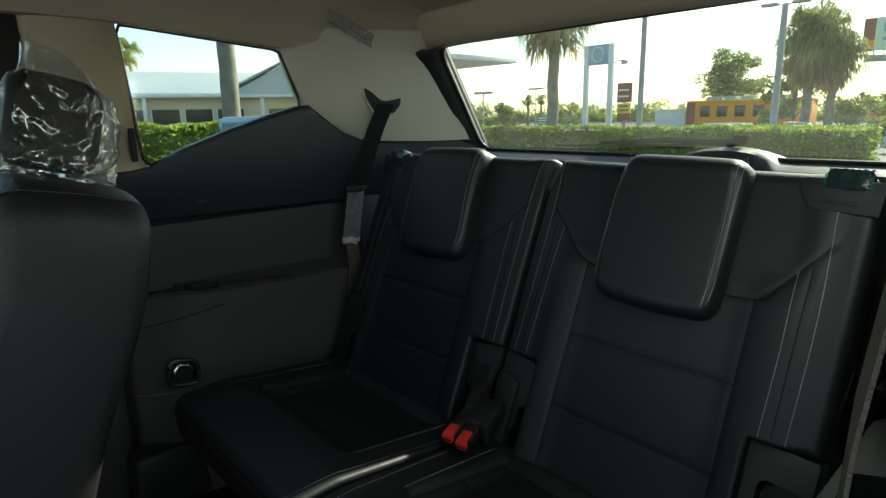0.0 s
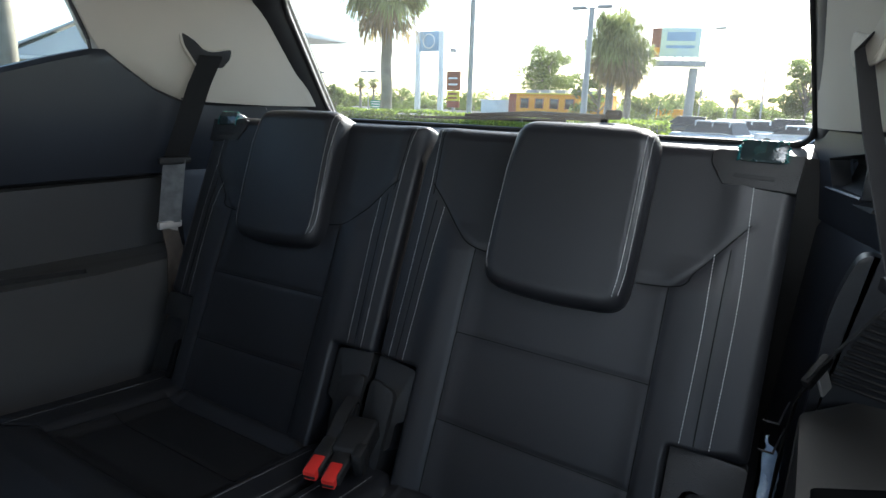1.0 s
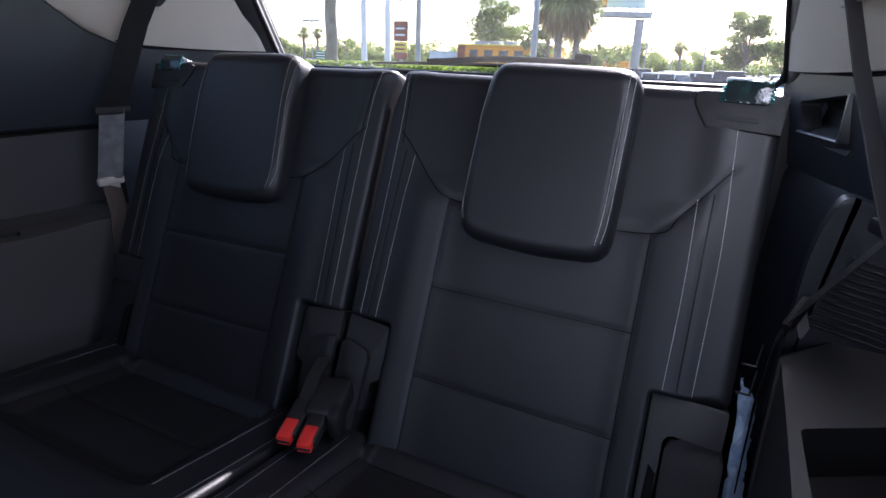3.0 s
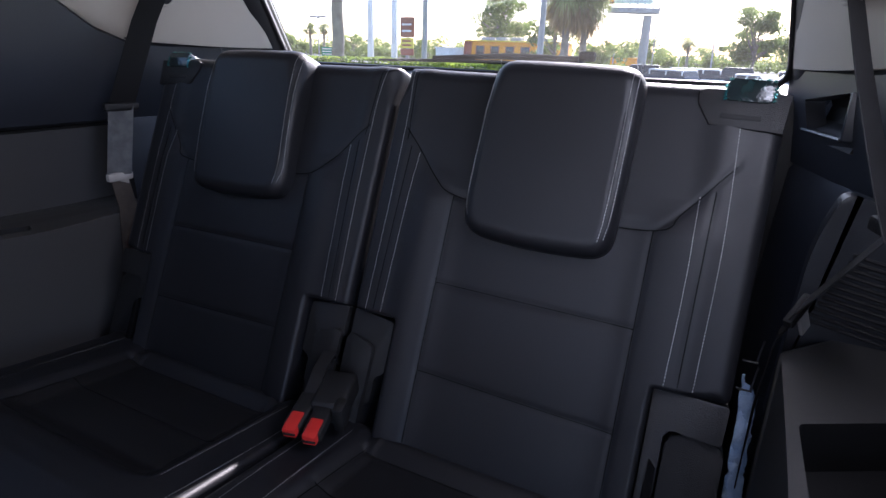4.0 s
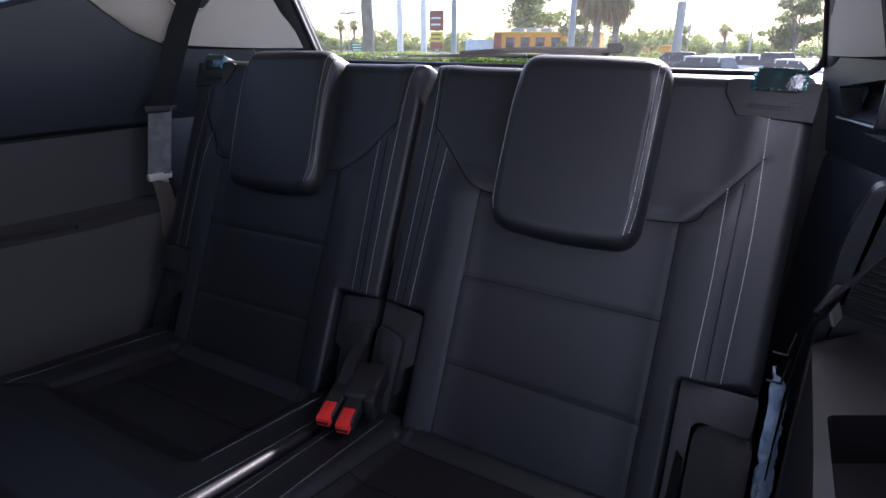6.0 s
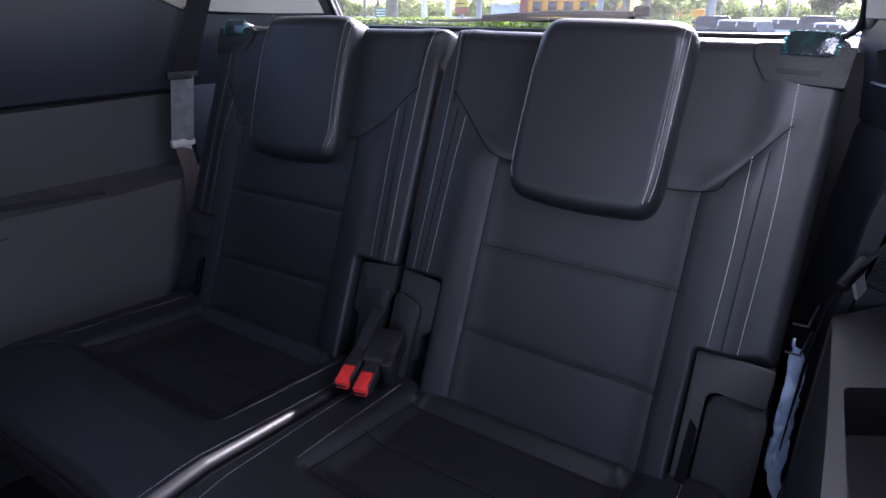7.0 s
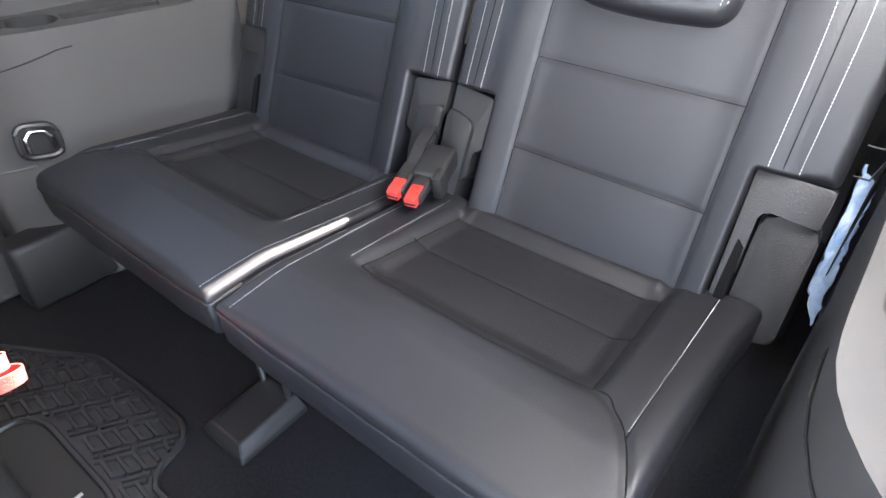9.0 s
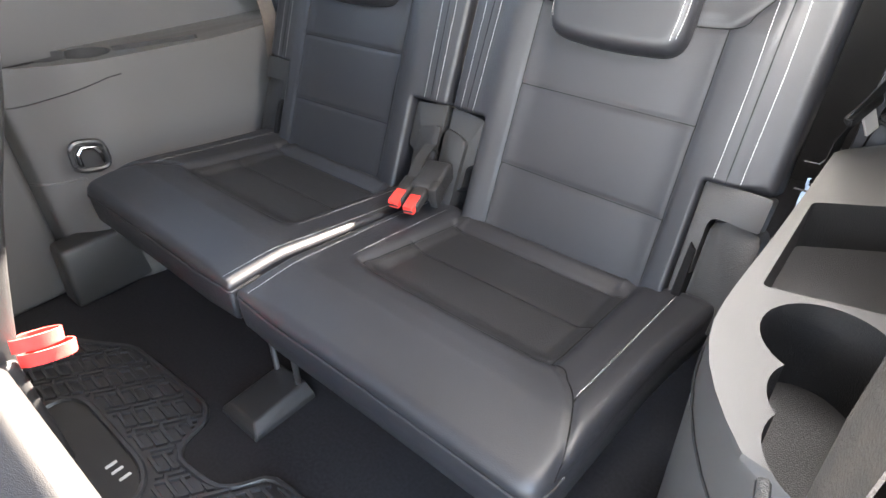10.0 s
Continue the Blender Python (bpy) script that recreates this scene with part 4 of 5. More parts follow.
# second-row seat nearer the door, tipped forward: only its lower rear corner shows
s3 = root("second_row_seat", (0.30, -0.90, 0.0), "black folded second-row seat with its rear edge in the sun", "car seat")
made = [part("folded_backrest", box((-0.085, -0.30, -0.060), (0.45, 0.0, 0.0), 0.014, 4, pose(0, -0.834, 0.385, 34, 0, 0)), PLASTIC),
        # tall block out of view, raised to keep windscreen light off the lower backrests
        part("cushion", box((-0.06, -1.42, 0.06), (0.42, -1.16, 0.78), 0.05, 4), LEATHER),
        part("base", box((0.0, -1.35, 0.0), (0.38, -0.94, 0.10), 0.02), PLASTIC)]
anchored(s3, made)

# red pull strap at the foot of the second-row seat
def loop(dz, out, w):
    """A flat loop of strap lying towards the rear seats."""
    return [(-0.10 + 0.5 * w * math.sin(t), -0.790 + out * (1 + math.cos(t)) * 0.5, 0.325 + dz + 0.010 * math.sin(t) - 0.25 * out * (1 + math.cos(t)) * 0.5) for t in np.linspace(-2.9, 2.9, 26)]


st = part("pull_strap", join(ribbon(loop(0.030, 0.062, 0.045), (0.1, 0.15, 1), 0.023, 0.002), ribbon(loop(0.004, 0.070, 0.050), (0.1, 0.15, 1), 0.023, 0.002)), REDSTRAP)
tagged(st, "looped red webbing pull strap on the seat's hinge", "strap")


# ---- belts ----
for side, word in ((-1, "by the quarter window"), (1, "by the open doorway")):
    bt = root("seat_belt", (side * 0.69, 0.10, 0.56), "dark webbing seat belt on a pillar guide " + word, "seat belt", "seat belts")
    g0 = Vector((side * 0.650, 0.200, 1.005))
    along, inward = Vector((-side * 0.28, 0.96, 0)), Vector((-side * 0.96, -0.28, 0))
    notch = rounded([(-0.064, 0.040), (-0.037, 0.025), (-0.012, 0.001), (0.013, 0.001), (0.052, 0.010), (0.046, -0.014), (0.026, -0.036), (-0.034, -0.030), (-0.058, 0.010)], 0.006, 4)
    bm = prism(notch, -0.010, 0.004, 0.002, 2)
    for v in bm.verts:
        v.co = g0 + along * v.co.x + Vector((0, 0, v.co.y)) + inward * v.co.z
    made = [part("guide_slot", bm, BLACK if side < 0 else GREYTRIM),
            part("guide_bezel", rod([g0 + along * (1.06 * p[0]) + Vector((0, 0, 1.06 * p[1])) for p in even(notch, 48, True)], 0.0035, 8, True), GREYTRIM, None, "pale grey guide bezel")]
    if side < 0:
        low, end, mids, foot = Vector((-0.668, 0.095, 0.752)), Vector((-0.668, 0.068, 0.605)), (), [(-0.645, 0.062, 0.54), (-0.634, 0.045, 0.42), (-0.630, 0.0, 0.26)]
    else:
        low, end, mids, foot = Vector((0.705, -0.040, 0.735)), Vector((0.655, 0.062, 0.597)), (Vector((0.664, 0.10, 0.89)), Vector((0.690, 0.02, 0.79))), [(0.642, 0.085, 0.545), (0.636, 0.09, 0.45), (0.632, 0.03, 0.30)]
    run = [g0 + Vector((side * 0.01, 0, 0.01)), g0 + Vector((-side * 0.006, -0.002, -0.012)), *(mids or (g0.lerp(low, 0.3), g0.lerp(low, 0.65))), low]
    rest = [low, low.lerp(end, 0.5), end]
    if side > 0:
        run, rest = run + rest[1:], ()
    wide = (0.28, 0.96, 0.0) if side < 0 else (0.35, 0.90, 0.25)
    # left belt keeps the dark colour, right one takes the lit copy
    made.append(part("webbing", ribbon(run, wide, 0.054), WEBBING if side < 0 else WEBBING_HALFLIT))
    if rest:
        # this run's brightness is in its colour, not in the lamps
        made.append(part("lower_run", ribbon(rest, (0.62, 0.76, 0.10), 0.050), WEBBING_LIT, None, "grey back of the twisted webbing"))
    made.append(part("stop_loop", box((-0.008, -0.036, -0.008), (0.010, 0.036, 0.009), 0.004, 2, Matrix.Translation(low) @ pose(0, 0, 0, 0, 0, side * 16)), PLASTIC))
    m = Matrix.Translation(end) @ (pose(0, 0, 0) if side < 0 else pose(0, 0, 0, 35, 0, -30))
    if side > 0:
        made.append(part("tongue", box((-0.006, -0.026, -0.010), (0.007, 0.026, 0.005), 0.004, 2, m), PLASTIC))
        part("blade", box((-0.0015, -0.004, -0.050), (0.0030, 0.016, -0.006), 0.001, 1, m), PALEMETAL, made[-1], "bright metal belt tongue")
    else:
        made.append(part("tongue", join(box((-0.006, -0.030, -0.012), (0.007, 0.030, 0.006), 0.004, 2, m), box((-0.0015, -0.002, -0.045), (0.0025, 0.020, -0.008), 0.001, 1, m)), PALEMETAL, None, "bright metal belt tongue"))
    made.append(part("lower_webbing", ribbon([end + Vector((0, 0, -0.01)), *foot], (0.15 * side, 0.98, 0), 0.047), WEBBING_BROWN if side < 0 else WEBBING))
    anchored(bt, made)
nb = root("seat_belt", (0.757, -0.65, 0.6), "brown-grey second-row belt webbing hanging beside the doorway", "seat belt", "seat belts")
made = [part("webbing", ribbon([(0.772, -0.655, 1.14), (0.752, -0.650, 0.95), (0.743, -0.645, 0.85), (0.7395, -0.6425, 0.70), (0.745, -0.640, 0.45), (0.760, -0.640, 0.05)], (-0.2, 0.98, 0), 0.047), WEBBING_BROWN)]
m = Matrix.Translation((0.724, -0.600, 0.600)) @ pose(0, 0, 0, 0, -12, 12)
made.append(part("tongue", join(box((-0.004, -0.012, -0.008), (0.004, 0.016, 0.010), 0.003, 2, m), box((-0.0015, -0.008, -0.03), (0.0015, 0.008, -0.004), 0.001, 1, m)), PLASTIC, None, "dark belt tongue"))
anchored(nb, made)

# grab scoop, pocket and ribbed speaker grille in the load bay trim on the doorway side
sc = root("grab_scoop", (0.668, 0.36, 0.81), "dark scooped grab handle in the load bay trim", "grab handle")
# inside is blacker than the trim round it: the scoop's shade as colour
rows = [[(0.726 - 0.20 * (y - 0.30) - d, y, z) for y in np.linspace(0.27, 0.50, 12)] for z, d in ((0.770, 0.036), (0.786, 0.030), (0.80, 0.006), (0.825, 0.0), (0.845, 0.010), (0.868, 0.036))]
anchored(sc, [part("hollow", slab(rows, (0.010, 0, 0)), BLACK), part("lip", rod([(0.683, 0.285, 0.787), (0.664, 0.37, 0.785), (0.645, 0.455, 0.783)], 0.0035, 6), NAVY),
              part("end_face", box((0.682, 0.274, 0.786), (0.730, 0.288, 0.856), 0.003), NAVY)])
gr = root("speaker_grille", (0.72, 0.05, 0.63), "black ribbed speaker grille behind the ledge", "speaker grille")
bm = prism(rounded([(0.652, 0.40), (0.800, 0.40), (0.800, 0.700), (0.722, 0.732), (0.682, 0.744), (0.660, 0.670)], [0.01, 0.01, 0.01, 0.03, 0.02, 0.04], 5), 0.0, 0.03, 0.010, 3)
for v in bm.verts:
    v.co = Vector((v.co.x, 0.142 - v.co.z, v.co.y))
made = [part("housing", bm, NAVY)]
for k in range(12):
    z, x0 = 0.556 + k * 0.0093, 0.672 + 0.0030 * k
    made.append(part("rib", rod([(x0, 0.109, z + 0.18 * (0.74 - x0)), (0.794, 0.109, z - 0.18 * (0.794 - 0.74))], 0.0028, 6), PLASTIC))
anchored(gr, made)

# steel anchor wires in the gap beside the seat
for z in (0.500, 0.455):
    tagged(part("anchor_wire", rod([(0.610, 0.10, z - 0.006), (0.610, 0.085, z), (0.628, 0.085, z), (0.628, 0.10, z - 0.006), (0.640, 0.19, z - 0.012)], 0.0015, 6), GREYBOX), "small dark grey anchor wire in the gap beside the seat", "anchor wire", "anchor wires")

# pale blue film in the gap between seat and side trim
rows = [[(0.626 + 0.010 * math.sin(7 * v + u * 5) + 0.004 * crease(u * 3, v * 5, 2), 0.090 - 0.12 * v + u * 0.05 + 0.003 * noise.noise((u * 5, v * 9, 1)), 0.425 - 0.135 * v + 0.03 * u - 0.003 * crease(u * 4 + 3, v * 6, 8)) for u in np.linspace(0, 1, 22)] for v in np.linspace(0, 1, 44)]
tagged(part("plastic_film", slab(rows, (0.001, 0, 0)), FILM, smooth=False), "crumpled pale blue plastic film in the gap beside the seat", "plastic film")

rows = [[(-0.60 + 0.02 * v + 0.004 * crease(u * 9, v * 7, 1), -0.02 + 0.14 * u, 1.206 - 0.055 * u + 0.03 * v - 0.005 * crease(u * 7, v * 6, 5) + 0.002 * noise.noise((u * 30, v * 20, 5))) for u in np.linspace(0, 1, 60)] for v in np.linspace(0, 1, 30)]
tagged(part("protective_film", slab(rows, (0.0008, 0, 0.0004)), BAG), "strip of crumpled clear protective film on the roof trim", "plastic film")

# floor latch recess on the far side trim
lt = root("tie_down_ring", (-0.645, -0.47, 0.36), "chrome tie-down ring in a black recess of the side trim", "tie-down ring")
ringp = rounded([(-0.496, 0.325), (-0.425, 0.312), (-0.424, 0.374), (-0.490, 0.390)], 0.022, 6)
made = [part("bezel", rod([(-0.643, y, z) for y, z in even(ringp, 40, True)], 0.0065, 8, True), RUBBER),
        put("recess", [(-0.6435, y, z) for y, z in ringp], [tuple(range(len(ringp)))], BLACK, None, smooth=False),
        part("ring", rod([(-0.638, y, z) for y, z in even([(-0.482, 0.335), (-0.482, 0.362), (-0.470, 0.374), (-0.446, 0.368), (-0.437, 0.352), (-0.437, 0.330)], 24)], 0.0042, 8), CHROME, None, "bright chrome ring")]
anchored(lt, made)
tagged(part("floor_bracket_cover", box((-0.730, -0.606, 0.001), (-0.646, -0.34, 0.155), 0.012, 3, None, (0.9, 0.9)), GREYBOX), "dark grey plastic cover on the floor below the seat", "plastic cover")

# seat track cover on the floor under the split
tk = root("seat_foot_cover", (0.0, -0.52, 0.0), "dark grey plastic seat foot cover on the carpet", "seat foot cover")
bm = bmesh.new()
low_ring = [bm.verts.new(p) for p in ((-0.112, -0.560, 0.001), (0.004, -0.560, 0.001), (0.004, -0.420, 0.001), (-0.112, -0.420, 0.001))]
mid_ring = [bm.verts.new(p) for p in ((-0.110, -0.557, 0.012), (0.003, -0.557, 0.014), (0.003, -0.420, 0.016), (-0.110, -0.420, 0.014))]
top_ring = [bm.verts.new(p) for p in ((-0.096, -0.545, 0.028), (-0.014, -0.545, 0.032), (-0.014, -0.425, 0.040), (-0.096, -0.425, 0.034))]
for lo, hi in ((low_ring, mid_ring), (mid_ring, top_ring)):
    for k in range(4):
        bm.faces.new((lo[k], lo[(k + 1) % 4], hi[(k + 1) % 4], hi[k]))
bm.faces.new(top_ring)
bm.faces.new(low_ring[::-1])
bmesh.ops.bevel(bm, geom=list(bm.edges), offset=0.0025, segments=1, affect="EDGES")
made = [part("cover", bm, GREYBOX, smooth=False),
        part("pin", rod([(-0.022, -0.436, 0.03), (-0.022, -0.430, 0.27)], 0.006, 8), STEEL), part("pin", rod([(-0.092, -0.436, 0.028), (-0.092, -0.430, 0.27)], 0.006, 8), STEEL)]
anchored(tk, made)


# ---- floor mat ----
mat_thing = root("floor_mat", (-0.25, -0.70, 0.0), "black rubber floor mat with a raised zigzag tread", "floor mat")
mo = rounded([(-0.62, -0.70), (-0.478, -0.620), (-0.415, -0.581), (-0.283, -0.572), (-0.140, -0.566), (-0.105, -0.590), (-0.097, -0.640), (-0.070, -0.668), (0.035, -0.656), (0.066, -0.628), (0.090, -0.580), (0.166, -0.572), (0.30, -0.60), (0.34, -1.10), (-0.62, -1.10)], [0.02, 0.02, 0.02, 0.01, 0.02, 0.02, 0.015, 0.02, 0.02, 0.02, 0.02, 0.02, 0.03, 0.02, 0.02], 5)
made = [part("sheet", prism(mo, 0.0015, 0.0065, 0.002, 2), RUBBER),
        part("rim", rod([(x, y, 0.009) for x, y in even([((x + 0.2) * 0.985 - 0.2, (y + 0.8) * 0.975 - 0.8) for x, y in mo], 140, True)], 0.006, 6, True), RUBBER)]
hole = rounded([(-0.382, -0.81), (-0.379, -0.740), (-0.330, -0.718), (-0.105, -0.716), (-0.050, -0.742), (-0.060, -0.98), (-0.382, -0.98)], [0.01, 0.025, 0.02, 0.03, 0.03, 0.02, 0.02], 6)
made.append(part("recess_rim", rod([(x, y, 0.011) for x, y in even(hole, 60, True)], 0.006, 6, True), RUBBER))
made.append(part("recess", prism(hole, 0.006, 0.0085), PLASTIC))
made += [part("marking", box((x, y, 0.0080), (x + 0.006, y + 0.020, 0.0100)), GALV, None, "short pale bar of moulded marking") for x, y in ((-0.155, -0.762), (-0.135, -0.760), (-0.112, -0.757))]


def within(x, y, poly):
    c = False
    for (x0, y0), (x1, y1) in zip(poly, poly[1:] + poly[:1]):
        if (y0 > y) != (y1 > y) and x < (x1 - x0) * (y - y0) / (y1 - y0) + x0:
            c = not c
    return c


verts, faces = [], []
small = [((x + 0.2) * 0.965 - 0.2, (y + 0.8) * 0.945 - 0.8) for x, y in mo]
big_hole = [((x + 0.22) * 1.04 - 0.22, (y + 0.85) * 1.09 - 0.85) for x, y in hole]


ALONG, ACROSS = Vector((0.56, 0.83)), Vector((0.985, -0.17))


def ridge(run):
    """One raised line of tread through the given places, mitred at its bends."""
    run = [Vector(p) for p in run]
    fine = [run[0]]
    for p, q in zip(run, run[1:]):
        n = max(1, round((q - p).length / 0.008))
        fine += [p.lerp(q, (i + 1) / n) for i in range(n)]
    kept = []
    for p in fine + [Vector((9.0, 9.0))]:
        if within(p.x, p.y, small) and not within(p.x, p.y, big_hole):
            kept.append(p)
        else:
            if len(kept) > 1:
                bar(kept)
            kept = []


def bar(run):
    """A raised bar with sloping flanks."""
    o = len(verts)
    for k, p in enumerate(run):
        d0, d1 = (p - run[k - 1]).normalized() if k else None, (run[k + 1] - p).normalized() if k < len(run) - 1 else None
        d = ((d0 or d1) + (d1 or d0)).normalized()
        side = Vector((-d.y, d.x)) / max(0.5, d.dot(d0 or d1))
        for w, z in ((-0.0042, 0.0060), (-0.0028, 0.0120), (0.0028, 0.0120), (0.0042, 0.0060)):
            verts.append((*(p + side * w), z))
    for k in range(len(run) - 1):
        faces.extend([(o + 4 * k + i, o + 4 * k + i + 4, o + 4 * k + i + 5, o + 4 * k + i + 1) for i in range(3)])
    e = len(verts) - 4
    faces.extend([(o, o + 1, o + 2, o + 3), (e + 3, e + 2, e + 1, e)])


for r in range(-9, 10):
    for k in range(-24, 25):
        base = Vector((-0.20, -0.70)) + ACROSS * 0.066 * r + ALONG * (0.0245 * k + 0.008 * (r % 3))
        ridge([base + ALONG * a + ACROSS * b for a, b in ((-0.012, 0.012), (0.006, 0.012), (0.012, 0.052), (0.030, 0.052))])
        if k % 2:
            ridge([base + ALONG * (a + 0.01) - ACROSS * 0.001 for a in (-0.021, 0.000, 0.021)])
tread = put("tread", verts, faces, RUBBER, None, smooth=False)
tread["kind"] = "stuff"
made.append(tread)
anchored(mat_thing, made)

# ---- rear wiper outside ----
wp = root("rear_wiper", (0.17, 0.62, 0.88), "black rear window wiper at rest", "wiper")
made = [part("blade", rod([on_glass(-0.34, 0.846, 0.022), on_glass(-0.10, 0.850, 0.024), on_glass(0.10, 0.849, 0.026)], [0.003, 0.0045, 0.005], 8), DULLBLACK),
        part("arm", rod([on_glass(-0.18, 0.851, 0.030), on_glass(0.02, 0.857, 0.034), on_glass(0.20, 0.853, 0.034)], [0.004, 0.008, 0.010], 8), DULLBLACK),
        part("cap", box((-0.018, -0.012, -0.012), (0.018, 0.012, 0.010), 0.006, 3, Matrix.Translation(on_glass(0.215, 0.862, 0.036))), DULLBLACK)]
anchored(wp, made)


# ---- outdoors ----
EYE_X, EYE_Y, EYE_Z = 0.578, -0.746, 0.904


def low(y):
    """The ground's height: level round the car, lower beyond the hedge."""
    return GZ - 0.70 * min(max((y - 17.0) / 9.0, 0.0), 1.0)


steps = (-900, 17.0, 18.5, 20.0, 21.5, 23.0, 24.5, 26.0, 900)
GROUND = tagged(put("ground", [(x, y, low(y)) for y in steps for x in (-900, 900)], [(2 * k, 2 * k + 1, 2 * k + 3, 2 * k + 2) for k in range(len(steps) - 1)], ASPHALT), "grey asphalt car park reaching to the horizon", "ground", kind="structure")
tagged(put("grass_strip", [(-60, 14.0, GZ + 0.02), (-2.4, 14.0, GZ + 0.02), (-2.4, 17.0, GZ + 0.02), (-60, 17.0, GZ + 0.02)], [(0, 1, 2, 3)], GRASS, smooth=False), "strip of grass behind the hedge", "grass", kind="structure")


def spot(az, y):
    """The x at which a line of sight from the car, leaning az across for each metre back, reaches the distance y."""
    return EYE_X + az * (y - EYE_Y)


def rise(el, y):
    """The height at which a line of sight, rising el for each metre back, reaches the distance y."""
    return EYE_Z + el * (y - EYE_Y)


def leafs(points, sizes, rnd, squash=1.0, droop=0.0):
    """Small bent leaf blades at points, each of two triangles."""
    verts, faces = [], []
    for p, s in zip(points, sizes):
        d = rnd.normal(size=3)
        d[2] = d[2] * squash - droop
        d /= np.linalg.norm(d)
        e = np.cross(d, rnd.normal(size=3))
        e /= max(np.linalg.norm(e), 1e-6)
        o = len(verts)
        verts += [p - d * s, p + e * s * 0.45, p + d * s, p - e * s * 0.45]
        faces += [(o, o + 1, o + 3), (o + 1, o + 2, o + 3)]
    return verts, faces


def hedge(name, x0, x1, y0, y1, top, seed, label, most=9000, size=(0.05, 0.11)):
    rnd = np.random.default_rng(seed)
    area = (x1 - x0) * (y1 - y0) + (x1 - x0 + y1 - y0) * 2
    n = int(min(most, area * 1500))
    h = top - GZ
    share = np.array([(x1 - x0) * (y1 - y0) * 1.6, (x1 - x0) * h, (x1 - x0) * h * 0.3, (y1 - y0) * h * 0.3, (y1 - y0) * h])
    share /= share.sum()
    pts = []
    for _ in range(n):
        x, y = rnd.uniform(x0, x1), rnd.uniform(y0, y1)
        f = rnd.choice(5, p=share)
        z = GZ + h * rnd.uniform(0.05, 1)
        if f == 0:
            z = top
        elif f < 3:
            y = (y0, y1)[f - 1]
        else:
            x = (x0, x1)[f - 3]
        w = 0.10 * noise.noise((x * 0.9, y * 0.9, z)) + 0.05 * noise.noise((x * 4, y * 4, z * 4))
        pts.append(np.array((x + rnd.normal(0, 0.05), y + rnd.normal(0, 0.05), z + w * (1 if f == 0 else 0.3))))
    th = root(name, ((x0 + x1) / 2, (y0 + y1) / 2, GZ), label, "hedge")
    v, f = leafs(pts, rnd.uniform(*size, n), rnd)
    core = part("branches", box((x0 + 0.12, y0 + 0.12, GZ), (x1 - 0.12, y1 - 0.12, top - 0.09), 0.08), LEAF)
    lv = put("leaves", v, f, HEDGE, None, smooth=False)
    lv["kind"] = "stuff"
    anchored(th, [core, lv])


hedge("hedge", -24.0, -2.55, 14.9, 16.0, 0.52, 5, "clipped sunlit green hedge along the car park", 26000, (0.04, 0.085))
hedge("hedge", -10.4, -9.2, -1.5, 7.5, 0.90, 6, "clipped bright green hedge before the building", 26000, (0.028, 0.062))


def palm(x, y, middle, crown, seed, label, fronds=60, trunk_r=0.2, dry=0.2, narrow=0.020):
    """A fan palm: ringed trunk, a round head of fans on long stalks, dry ones hanging below; middle: the height of the crown's centre."""
    rnd = np.random.default_rng(seed)
    g = low(y)
    th = root("palm_tree", (x, y, g), label, "palm tree")
    zs = np.linspace(g, middle, 22)
    bark = part("trunk", rod([(x + 0.02 * math.sin(k), y, z) for k, z in enumerate(zs)], [trunk_r * (1.25 - 0.3 * k / 21 + 0.05 * (k % 2)) for k in range(22)], 10), BARK)
    top = np.array((x, y, middle))
    groups = {0: ([], []), 1: ([], [])}
    for k in range(fronds):
        a = rnd.uniform(0, 2 * math.pi)
        old = rnd.random() < dry
        up = rnd.uniform(-1.35, -0.55) if old else math.asin(rnd.uniform(-0.45, 1.0))
        d = np.array((math.cos(a) * math.cos(up), math.sin(a) * math.cos(up), math.sin(up)))
        base = top + d * crown * rnd.uniform(0.16, 0.58)
        side = np.cross(d, (0.0, 0.0, 1.0))
        side /= max(np.linalg.norm(side), 1e-6)
        nrm = np.cross(side, d)
        v, f = groups[1 if old else 0]
        o = len(v)
        v += [top, top + side * 0.02, base + side * 0.015, base]
        f += [(o, o + 1, o + 2, o + 3)]
        R = crown * rnd.uniform(0.38, 0.52)
        for j in np.linspace(-1.5, 1.5, 21):
            q = d * math.cos(j) + side * math.sin(j) + nrm * 0.22 * rnd.normal()
            l2 = R * (1 - 0.20 * abs(j)) * rnd.uniform(0.8, 1.1)
            mid = base + q * l2 * 0.6
            tip = mid + q * l2 * 0.25 + np.array((0, 0, -1)) * l2 * rnd.uniform(0.30, 0.60)
            wv = np.cross(q, nrm) * narrow * crown
            o = len(v)
            v += [base, mid - wv, mid + wv, tip]
            f += [(o, o + 1, o + 2), (o + 1, o + 3, o + 2)]
    cr = put("crown", groups[0][0], groups[0][1], PALMLEAF, None, smooth=False)
    dr = put("dry_skirt", groups[1][0], groups[1][1], DEADPALM, None, "dry hanging fronds", smooth=False)
    anchored(th, [bark, cr, dr])
    return th


